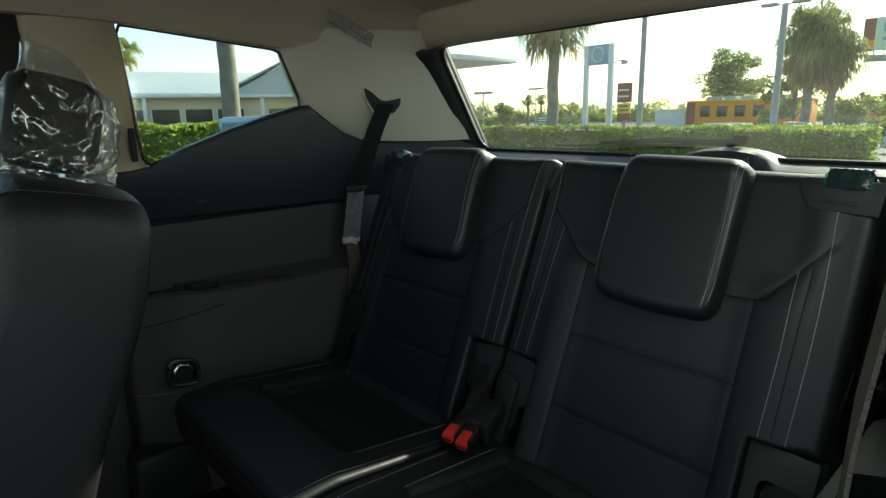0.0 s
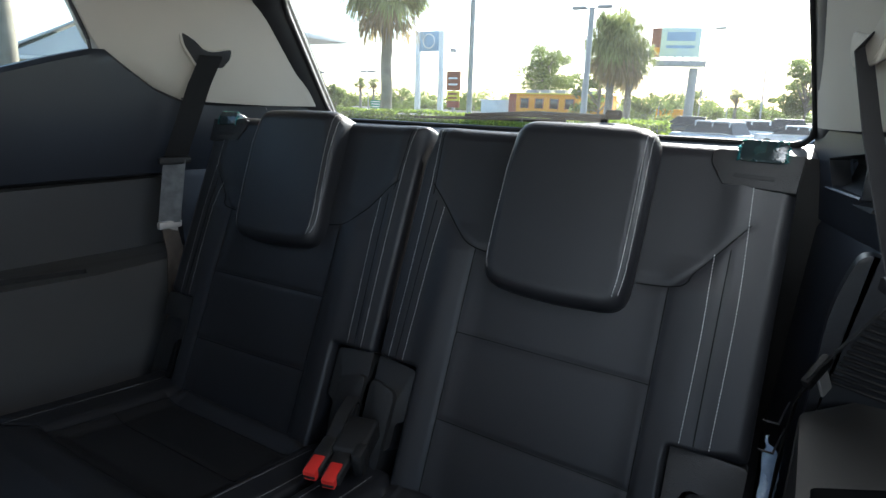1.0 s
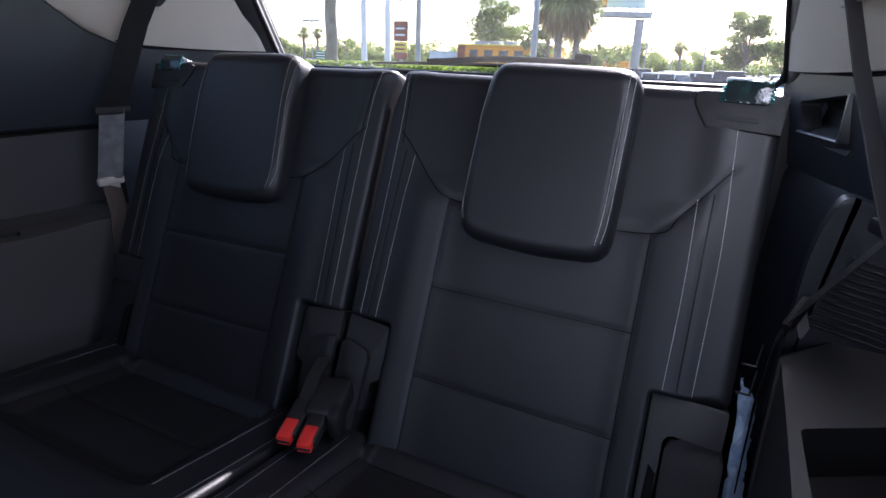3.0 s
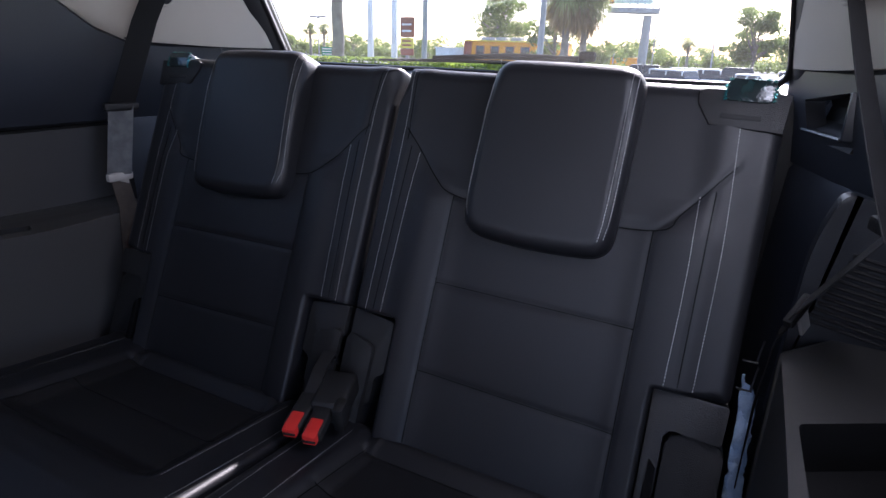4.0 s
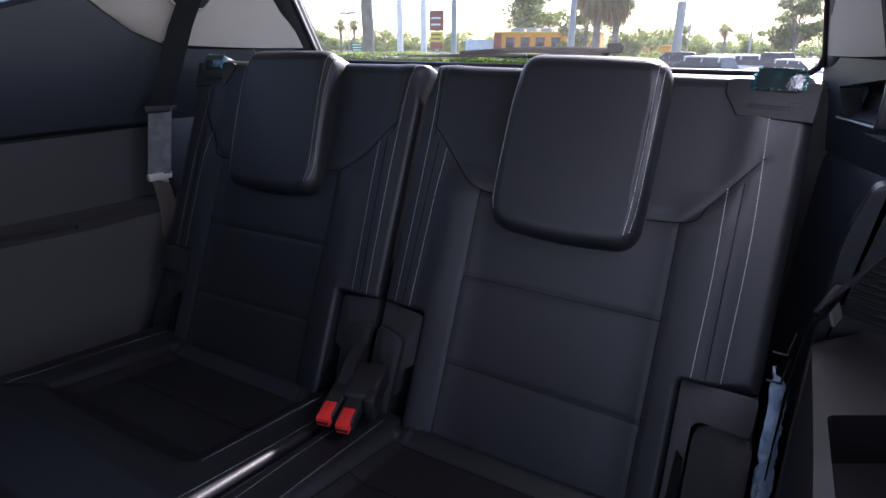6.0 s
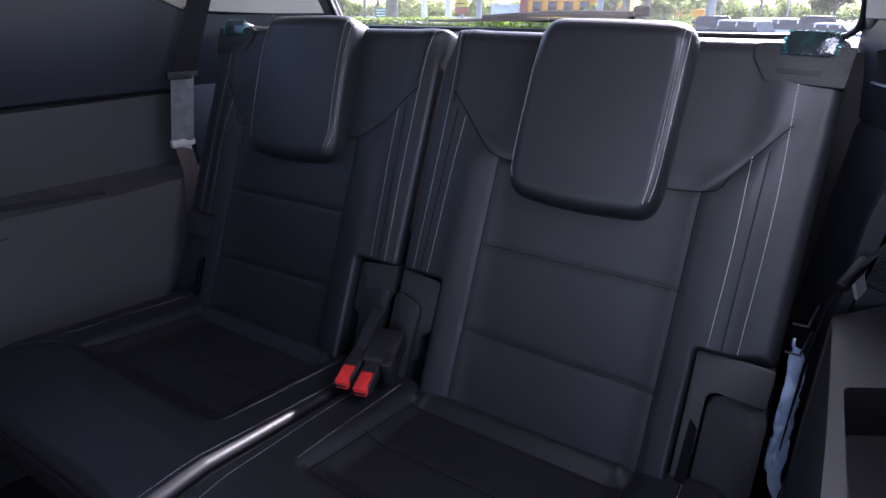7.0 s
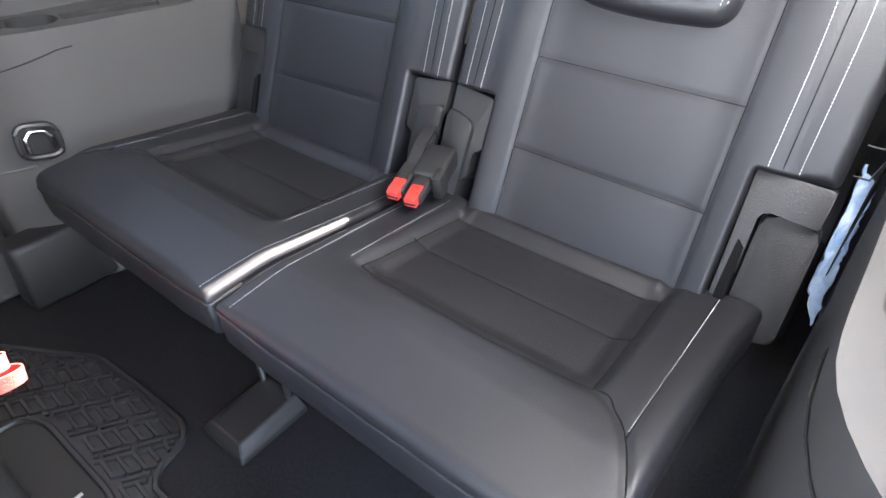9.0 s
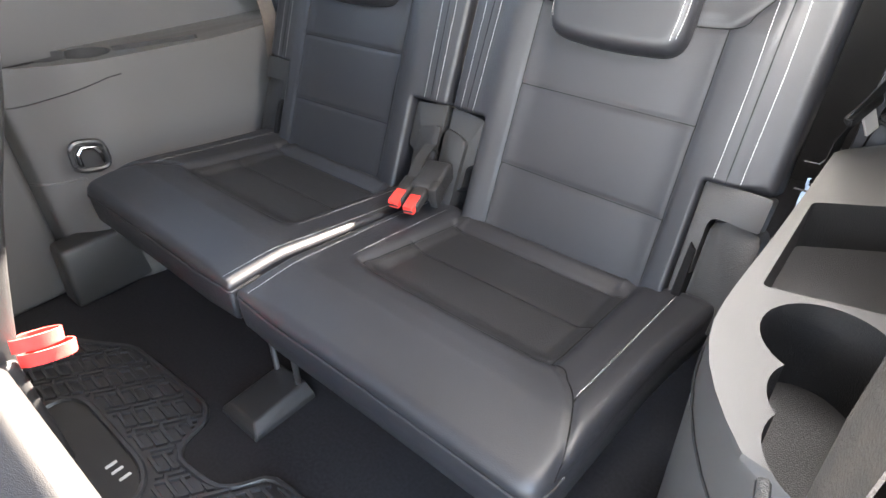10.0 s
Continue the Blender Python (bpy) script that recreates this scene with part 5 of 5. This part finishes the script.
def tree(x, y, height, spread, seed, label, base=0.35, leaves=2600, size=0.16, flat=0.72, boughs=15):
    """A broad tree: tapered trunk, forking limbs, a crown of leaf clumps with gaps."""
    rnd = np.random.default_rng(seed)
    g = low(y)
    th = root("tree", (x, y, g), label, "tree")
    bms = [rod([(x, y, g), (x + 0.1, y, g + height * base), (x + 0.25, y, g + height * 0.9)], [height * 0.024, height * 0.017, height * 0.005], 8)]
    clumps = []
    for k in range(boughs):
        a, up = rnd.uniform(0, 2 * math.pi), rnd.uniform(0.02, 1.0)
        r = spread * rnd.uniform(0.30, 1.0) * math.sqrt(max(0.12, 1 - (up - 0.35) ** 2 * 1.6))
        end = (x + r * math.cos(a), y + r * math.sin(a), g + height * (base + (1 - base) * up * 0.93))
        st = (x + 0.1, y, g + height * (base + (0.70 - base) * rnd.uniform(0, 1) * up))
        bms.append(rod([st, [(p + q) / 2 + rnd.normal(0, 0.15) for p, q in zip(st, end)], end], [height * 0.010, height * 0.007, height * 0.003], 5))
        clumps.append((np.array(end), spread * rnd.uniform(0.24, 0.44)))
    pts = []
    for k in range(leaves):
        c, r = clumps[k % len(clumps)]
        p = rnd.normal(size=3)
        p *= r * rnd.uniform(0.1, 1.0) ** 0.5 / np.linalg.norm(p)
        p[2] *= flat
        pts.append(c + p)
    v, f = leafs(pts, rnd.uniform(0.6, 1.3, leaves) * size, rnd)
    tr = part("trunk", join(*bms), BARK)
    cr = put("crown", v, f, LEAF, None, smooth=False)
    cr["kind"] = "stuff"
    anchored(th, [tr, cr])


palm(spot(-0.751, 18), 18, rise(0.200, 18), 2.3, 11, "fan palm with a bare grey trunk beyond the hedge", 110, 0.20, 0.16, 0.016)
palm(spot(-0.287, 46), 46, rise(0.098, 46), 3.4, 12, "shaggy fan palm with dry fronds hanging", 210, 0.26, 0.26, 0.014)
palm(spot(-0.256, 47), 47, rise(0.072, 47), 2.6, 13, "shaggy fan palm with dry fronds hanging", 130, 0.24, 0.34, 0.015)
palm(spot(-2.38, 5.4), 5.4, 6.9, 2.6, 14, "tall palm with a smooth pinkish trunk before the building", 50, 0.19)
palm(spot(-3.81, 9), 9, rise(0.40, 9), 1.3, 15, "small palm behind the building's roof", 60, 0.13)
palm(spot(-0.820, 62), 62, rise(0.030, 62), 1.3, 16, "distant fan palm beside the road", 44, 0.16)
palm(spot(-0.785, 66), 66, rise(0.033, 66), 1.2, 17, "distant fan palm beside the road", 44, 0.16)
palm(spot(-0.094, 80), 80, rise(0.022, 80), 1.5, 18, "distant fan palm beyond the car park", 44, 0.16)
tree(spot(-0.405, 100), 100, rise(0.097, 100) - low(100), 4.6, 21, "broad dark green tree behind the orange building", 0.42, 9000, 0.24, 0.8, 30)
tree(spot(-0.305, 54), 54, 6.2, 2.6, 22, "leafy tree behind the shaggy palms", 0.25, 3600, 0.17)
tree(spot(-0.228, 58), 58, 3.9, 2.4, 23, "low green tree beside the palms", 0.2, 3000, 0.15)
tree(spot(-0.004, 88), 88, rise(0.078, 88) - low(88), 3.4, 24, "tall layered tree beyond the parked cars", 0.20, 9500, 0.20, 0.6, 40)
tree(spot(0.050, 95), 95, 5.6, 3.4, 25, "rounded tree beyond the parked cars", 0.2, 3000, 0.24)
for k, (az, y, h, r) in enumerate(((-0.98, 70, 3.9, 3.0), (-0.893, 75, 4.3, 2.4), (-0.86, 80, 4.0, 3.0), (-0.715, 95, 4.2, 3.6), (-0.655, 105, 4.0, 3.6), (-0.545, 120, 4.4, 4.6), (-0.50, 115, 4.6, 4.0), (-0.150, 100, 4.8, 3.4), (-0.115, 110, 4.4, 4.0), (-0.19, 90, 4.2, 3.4), (-0.07, 120, 4.0, 4.0), (-0.045, 100, 4.0, 2.4), (0.09, 90, 4.6, 4.0), (-1.12, 60, 3.4, 3.0))):
    tree(spot(az, y), y, h, r, 40 + k, "low tree in the far line of trees", 0.12, 2200, 0.22)
# far woods, one uneven belt
rnd = np.random.default_rng(9)
pts = [np.array((x, 135 + rnd.uniform(-4, 4), low(135) + abs(rnd.normal(0, 1)) * (1.5 + 0.9 * noise.noise((x * 0.06, 0, 0))) + 0.2)) for x in rnd.uniform(-190, 45, 22000)]
v, f = leafs(pts, rnd.uniform(0.25, 0.6, len(pts)), rnd)
tagged(put("far_woods", v, f, LEAF, None, smooth=False), "far belt of green trees on the horizon", "woods", kind="stuff")


def pole(x, y, top, r, label, arms=(), lean=0.0):
    th = root("street_lamp", (x, y, low(y)), label, "street lamp")
    made = [part("pole", rod([(x, y, low(y)), (x + lean, y, top)], [r, r * 0.75], 10), GALV)]
    for dx in arms:
        made.append(part("arm", rod([(x, y, top - 0.1), (x + dx * 0.6, y, top), (x + dx, y, top)], 0.035, 6), GALV))
        made.append(part("lamp_head", box((x + dx - 0.42, y - 0.18, top - 0.08), (x + dx + 0.42, y + 0.18, top + 0.10), 0.06, 3), GALV))
    return anchored(th, made)


pole(spot(-0.5535, 20), 20, 7.6, 0.115, "tall grey lamp pole behind the hedge")
pole(spot(-0.329, 34), 34, rise(0.157, 34), 0.20, "grey lamp pole with two flat heads", (-0.75, 0.75))
pole(spot(-0.145, 55), 55, rise(0.118, 55), 0.06, "slim grey street lamp beside the billboard", (0.9,))
pole(spot(-0.058, 60), 60, rise(0.075, 60), 0.09, "slim grey leaning pole over the car park", (), -0.25)
pole(spot(-0.951, 30), 30, rise(0.053, 30), 0.05, "slim street lamp near the far trees", (-0.4, 0.4))
pole(spot(-0.799, 45), 45, rise(0.055, 45), 0.06, "slim street lamp near the far trees", (-0.5, 0.5))
pole(spot(-0.205, 62), 62, rise(0.022, 62), 0.07, "short grey pole beside the palms")
pole(spot(-0.105, 64), 64, rise(0.016, 64), 0.06, "short grey pole over the car park")
x, y = spot(-0.6217, 35), 35
th = root("street_lamp", (x, y, low(y)), "slim street lamp with a curved arm by the pylon", "street lamp")
neck = [tuple(p) for p in smooth_line([(x, y, low(y)), (x, y, rise(0.070, 35)), (x + 0.18, y, rise(0.088, 35)), (x + 0.60, y, rise(0.098, 35)), (x + 1.0, y, rise(0.096, 35))], 30)]
anchored(th, [part("pole", rod(neck, 0.05, 8), GALV), part("lamp_head", box((x + 0.85, y - 0.12, rise(0.090, 35)), (x + 1.25, y + 0.12, rise(0.097, 35)), 0.05, 3), GALV)])

# dealer pylon: two white legs and a panel with a round emblem
py = 27.0
xl, xr = spot(-0.673, py), spot(-0.619, py)
pz = root("pylon_sign", ((xl + xr) / 2, py, low(py)), "tall white pylon sign with a pale blue panel", "sign")
p0, p1 = rise(0.093, py), rise(0.130, py)
made = [part("leg", box((xl - 0.13, py - 0.12, low(py)), (xl + 0.13, py + 0.12, p1), 0.02), WHITEPAINT), part("leg", box((xr - 0.13, py - 0.12, low(py)), (xr + 0.13, py + 0.12, p1), 0.02), WHITEPAINT),
        part("panel", box((xl + 0.13, py - 0.10, p0), (xr - 0.13, py + 0.10, p1), 0.02), SIGNBLUE)]
cx, cz = (xl + xr) / 2, (p0 + p1) / 2
made.append(part("emblem", rod([(cx + 0.36 * math.cos(a), py - 0.12, cz + 0.36 * math.sin(a)) for a in np.linspace(0, 2 * math.pi, 28, endpoint=False)], 0.035, 6, True), WHITEPAINT, None, "plain white ring emblem"))
anchored(pz, made)

# road signs
x, y = spot(-0.779, 36), 36
sg = root("road_sign", (x, y, low(y)), "green road sign on a post", "sign")
z0, z1 = rise(-0.019, y), rise(-0.002, y)
anchored(sg, [part("post", rod([(x, y + 0.05, low(y)), (x, y + 0.05, z1)], 0.04, 6), GALV), part("board", box((x - 0.52, y, z0), (x + 0.52, y + 0.03, z1), 0.01), SIGNGREEN), *[part("lettering", box((x - 0.42, y - 0.012, z0 + f * (z1 - z0)), (x + 0.42, y - 0.004, z0 + (f + 0.10) * (z1 - z0))), WHITEPAINT, None, "plain pale bar of lettering") for f in (0.15, 0.45, 0.74)]])
x, y = spot(-0.590, 52), 52
sg = root("shop_sign", (x, y, low(y)), "red and yellow shop sign on a post", "sign")
h0, h1, h2, h3 = (rise(e, y) for e in (-0.006, 0.001, 0.0205, 0.056))
anchored(sg, [part("post", box((x - 0.15, y, low(y)), (x + 0.15, y + 0.2, h2)), GALV), part("upper_board", box((x - 0.78, y - 0.1, h2), (x + 0.78, y + 0.1, h3), 0.03), RUST), part("lower_board", box((x - 0.72, y - 0.1, h1), (x + 0.72, y + 0.1, h2 - 0.06), 0.03), SIGNYELLOW), part("base_board", box((x - 0.72, y - 0.1, h0 - 0.3), (x + 0.72, y + 0.1, h1 - 0.05), 0.03), BRICKRED),
              *[part("lettering", box((x - 0.55, y - 0.13, z), (x + 0.5, y - 0.105, z + 0.16)), WHITEPAINT if z > h2 else BRICKRED, None, "plain bar of lettering") for z in (h1 + 0.2, h1 + 0.6, h2 + 0.5, h2 + 1.1)]])

# billboard
x0, x1, y = spot(-0.2136, 60), spot(-0.158, 60), 60
bb = root("billboard", ((x0 + x1) / 2, y, low(y)), "faded billboard on a single steel column", "billboard")
xp = spot(-0.163, 60)
b0, b1 = rise(0.078, y), rise(0.122, y)
turned = Matrix.Translation((x0, y, 0)) @ pose(0, 0, 0, 0, 0, 18)
wide = (x1 - x0) / math.cos(radians(18))
anchored(bb, [part("column", rod([(xp, y + 1.0, low(y)), (xp, y + 1.0, rise(0.062, y))], 0.42, 14), GALV), part("face", box((0, 0, b0), (wide, 0.25, b1), 0.03, 2, turned), POSTER), part("side_face", box((-0.95, 0.3, b0), (-0.05, 0.5, b1), 0.02, 2, Matrix.Translation((x0, y, 0))), RUST),
              part("side_print", box((-0.90, 0.28, b0 + 0.2), (-0.10, 0.295, b0 + 0.9), 0.0, 1, Matrix.Translation((x0, y, 0))), ORANGE), part("walkway", box((-0.5, -0.9, rise(0.064, y)), (wide + 0.6, 0.9, rise(0.072, y)), 0.03, 2, turned), GALV),
              *[part("printed_bar", box((0.5, -0.02, b0 + f * (b1 - b0)), (wide - 0.5, -0.005, b0 + (f + w) * (b1 - b0)), 0.0, 1, turned), SIGNBLUE) for f, w in ((0.30, 0.10), (0.55, 0.30))],
              *[part("strut", rod([turned @ Vector((k * wide / 5, -0.6, rise(0.066, y))), turned @ Vector((k * wide / 5, 0.3, b0 + 0.4))], 0.05, 5), GALV) for k in range(6)]])

# orange building across the road
x0, x1, y = spot(-0.4705, 90), spot(-0.3007, 90), 90
gy, top_z = low(y), rise(0.019, y)
shop = root("shop_building", ((x0 + x1) / 2, y, gy), "low orange-yellow shop with a flat roof and dark windows", "building")
made = [part("wall", box((x0, y, gy), (x1, y + 9, top_z - 0.2), 0.03), ORANGE), part("roof", box((x0 - 0.3, y - 0.35, top_z - 0.2), (x1 + 0.3, y + 9.3, top_z), 0.04), SIGNYELLOW), part("end_wall", box((x0 - 0.03, y - 0.06, gy), (x0 + 1.3, y - 0.005, top_z - 0.25)), BRICKRED, None, "red-brown end of the wall"), part("red_plinth", box((x0 + 1.3, y - 0.04, gy), (x1, y - 0.005, gy + 0.5)), BRICKRED)]
for k in range(4):
    xx = x0 + 2.2 + k * 2.55
    pane = part("window", box((xx, y - 0.12, 0.2), (xx + 1.3, y + 0.05, 1.75), 0.02), DARKGLASS)
    part("frame", join(box((xx - 0.10, y - 0.16, 0.1), (xx, y - 0.02, 1.85), 0.01), box((xx + 1.3, y - 0.16, 0.1), (xx + 1.40, y - 0.02, 1.85), 0.01)), BRICKRED, pane)
    made.append(pane)
for k in range(5):
    made.append(part("roof_unit", box((x0 + 2 + k * 2.6, y + 2, top_z), (x0 + 3.7 + k * 2.6, y + 4, top_z + 0.55), 0.05), GALV))
anchored(shop, made)
x0 = spot(-0.540, 90)
tagged(part("white_building", join(box((x0, 92, low(92)), (x0 + 5.2, 98, 1.2), 0.03), box((x0 - 0.2, 91.8, 1.2), (x0 + 5.4, 98.2, 1.4), 0.03)), WHITEPAINT), "low white building across the road", "building")
x0 = spot(-0.212, 75)
tagged(part("orange_kiosk", join(box((x0, 76, low(76)), (x0 + 3.0, 79, 0.55), 0.03), box((x0 - 0.2, 75.8, 0.55), (x0 + 3.2, 79.2, 0.75), 0.03)), ORANGE), "small orange kiosk beyond the palms", "building")

# the dealer's building, running back at an angle
P, Q = Vector((-30.2, 1.7, 0)), Vector((-24.6, 16.9, 0))
d = (Q - P).normalized()
length = (Q - P).length
nrm = Vector((d.y, -d.x, 0))
M = Matrix(((d.x, -nrm.x, 0, P.x), (d.y, -nrm.y, 0, P.y), (0, 0, 1, 0), (0, 0, 0, 1)))
hb = root("dealer_building", P, "long cream building with a grey metal roof and dark windows", "building")
made = [part("wall", box((0, 0, GZ), (length, 12, 2.05), 0.02, 2, M), STUCCO), part("gutter", box((-0.3, -0.80, 2.0), (length, -0.62, 2.16), 0.03, 2, M), WHITEPAINT)]
bm = slab([[(x, yy, z) for x in (-0.3, length + 0.3)] for yy, z in ((-0.70, 2.10), (1.2, 3.15), (1.4, 3.15))], (0, 0, 0.10))
bm.transform(M)
made.append(part("roof", bm, ROOF))
# the gable over the entrance
bm = slab([[(x, yy, z) for yy in (-0.85, 6.0)] for x, z in ((length * 0.58, 2.2), (length * 0.80, 4.0), (length * 1.02, 2.2))], (0, 0, 0.10))
bm.transform(M)
made.append(part("gable_roof", bm, ROOF))
bm = bmesh.new()
tri = [bm.verts.new(M @ Vector(p)) for yy in (-0.75, -0.60) for p in ((length * 0.60, yy, 2.2), (length * 0.80, yy, 3.9), (length * 1.0, yy, 2.2))]
for f in ((0, 1, 2), (5, 4, 3), (0, 3, 4, 1), (1, 4, 5, 2), (2, 5, 3, 0)):
    bm.faces.new([tri[v] for v in f])
made.append(part("gable_wall", bm, ROOF, smooth=False))
k = 1.2
while k < length - 1.5:
    pane = part("window", box((k, -0.06, 0.0), (k + 1.15, 0.05, 1.50), 0.01, 1, M), DARKGLASS)
    part("window_frame", join(box((k - 0.06, -0.09, -0.05), (k, 0.0, 1.55), 0.01, 1, M), box((k + 1.15, -0.09, -0.05), (k + 1.21, 0.0, 1.55), 0.01, 1, M)), WHITEPAINT, pane)
    made.append(pane)
    k += 1.4 if int(k * 7) % 3 else 2.3
for k in range(1, int(length), 5):
    made.append(part("post", box((k, -0.78, GZ), (k + 0.16, -0.64, 2.05), 0.01, 1, M), WHITEPAINT))
anchored(hb, made)
tagged(part("grey_tower_wall", box((-32.5, 0.0, GZ), (-30.6, 7.6, 3.6), 0.05), CONCRETE), "pale grey block at the end of the building", "building")
bm = join(box((-44, 26, 4.55), (spot(-0.938, 29), 32, 4.9), 0.05), box((-36, 28, low(28)), (-35.4, 28.6, 4.55), 0.02))
tagged(part("canopy", bm, WHITEPAINT), "white flat canopy on a post", "canopy")


# parked cars
def car(x, y, turn, paint, label, suv=False):
    th = root("parked_car", (0, 0, 0), label, "car", "parked cars")
    h, roof = (1.62, 1.0) if suv else (1.45, 0.78)
    L = 4.5
    prof = [(-L / 2, 0.35), (-L / 2 + 0.05, 0.75), (-L / 2 + 0.95, 0.92), (L / 2 - 0.75 * roof, 0.98), (L / 2 - 0.1, 0.9), (L / 2, 0.4)]
    bm = slab([[(px, yy * (1 - 0.06 * (pz > 0.7)), pz) for px, pz in prof] for yy in (-0.88, -0.8, 0.8, 0.88)], (0, 0, -0.06))
    bmesh.ops.recalc_face_normals(bm, faces=bm.faces)
    body = part("body", join(bm, box((-L / 2 + 0.06, -0.87, 0.28), (L / 2 - 0.04, 0.87, 0.88), 0.08, 3)), paint)
    c0, c1, t0, t1 = -L / 2 + 1.0, L / 2 - (0.25 if suv else 0.75), -L / 2 + 1.75, L / 2 - (0.6 if suv else 1.45)
    cab = bmesh.new()
    lo = [cab.verts.new(p) for p in ((c0, -0.82, 0.9), (c1, -0.82, 0.9), (c1, 0.82, 0.9), (c0, 0.82, 0.9))]
    hi = [cab.verts.new(p) for p in ((t0, -0.62, h - 0.04), (t1, -0.62, h - 0.04), (t1, 0.62, h - 0.04), (t0, 0.62, h - 0.04))]
    for i in range(4):
        cab.faces.new((lo[i], lo[(i + 1) % 4], hi[(i + 1) % 4], hi[i]))
    cab.faces.new(hi)
    glass = part("windows", cab, DARKGLASS, None, smooth=False)
    rf = part("roof", box((t0 - 0.05, -0.66, h - 0.11), (t1 + 0.05, 0.66, h), 0.05, 3), paint)
    made = [body, glass, rf]
    for px in (t0 - 0.02, 0.5 * (t0 + t1), t1 - 0.05):
        for py in (-0.70, 0.62):
            made.append(part("roof_pillar", box((px, py, 0.86), (px + 0.09, py + 0.08, h - 0.02), 0.01), paint))
    for sx in (-1.35, 1.3):
        for sy in (-0.86, 0.86):
            wb = rod([(sx, sy - 0.1, 0.33), (sx, sy + 0.1, 0.33)], 0.33, 16)
            made.append(part("wheel", wb, TYRE))
    for ob in made:
        ob.parent = th
    th.matrix_world = pose(x, y, low(y), 0, 0, turn)
    return th


car(spot(-0.125, 36), 36, -28, SILVER, "silver car parked beyond the hedge's end", True)
car(spot(-0.058, 44), 44, 196, WHITEPAINT, "white car parked beyond the hedge's end", True)
car(spot(-0.006, 40), 40, -20, SILVER, "silver car parked beside the white one")
car(spot(0.060, 43), 43, 190, WHITEPAINT, "white car parked beside the silver ones")
car(spot(-0.165, 52), 52, 5, DARKCAR, "dark car parked in the second row", True)
car(spot(-0.100, 56), 56, 178, WHITEPAINT, "white car parked in the second row")
car(spot(-0.030, 58), 58, 0, DARKCAR, "dark car parked in the second row", True)
car(spot(0.045, 58), 58, 90, SILVER, "silver car parked in the far row")
car(spot(-0.415, 34), 34, 0, SILVER, "pale car passing behind the hedge", True)
car(spot(-0.30, 46), 46, 0, WHITEPAINT, "white car passing behind the hedge")
car(-5.5, 3.6, -90, SIGNBLUE, "pale blue car parked before the building", True)
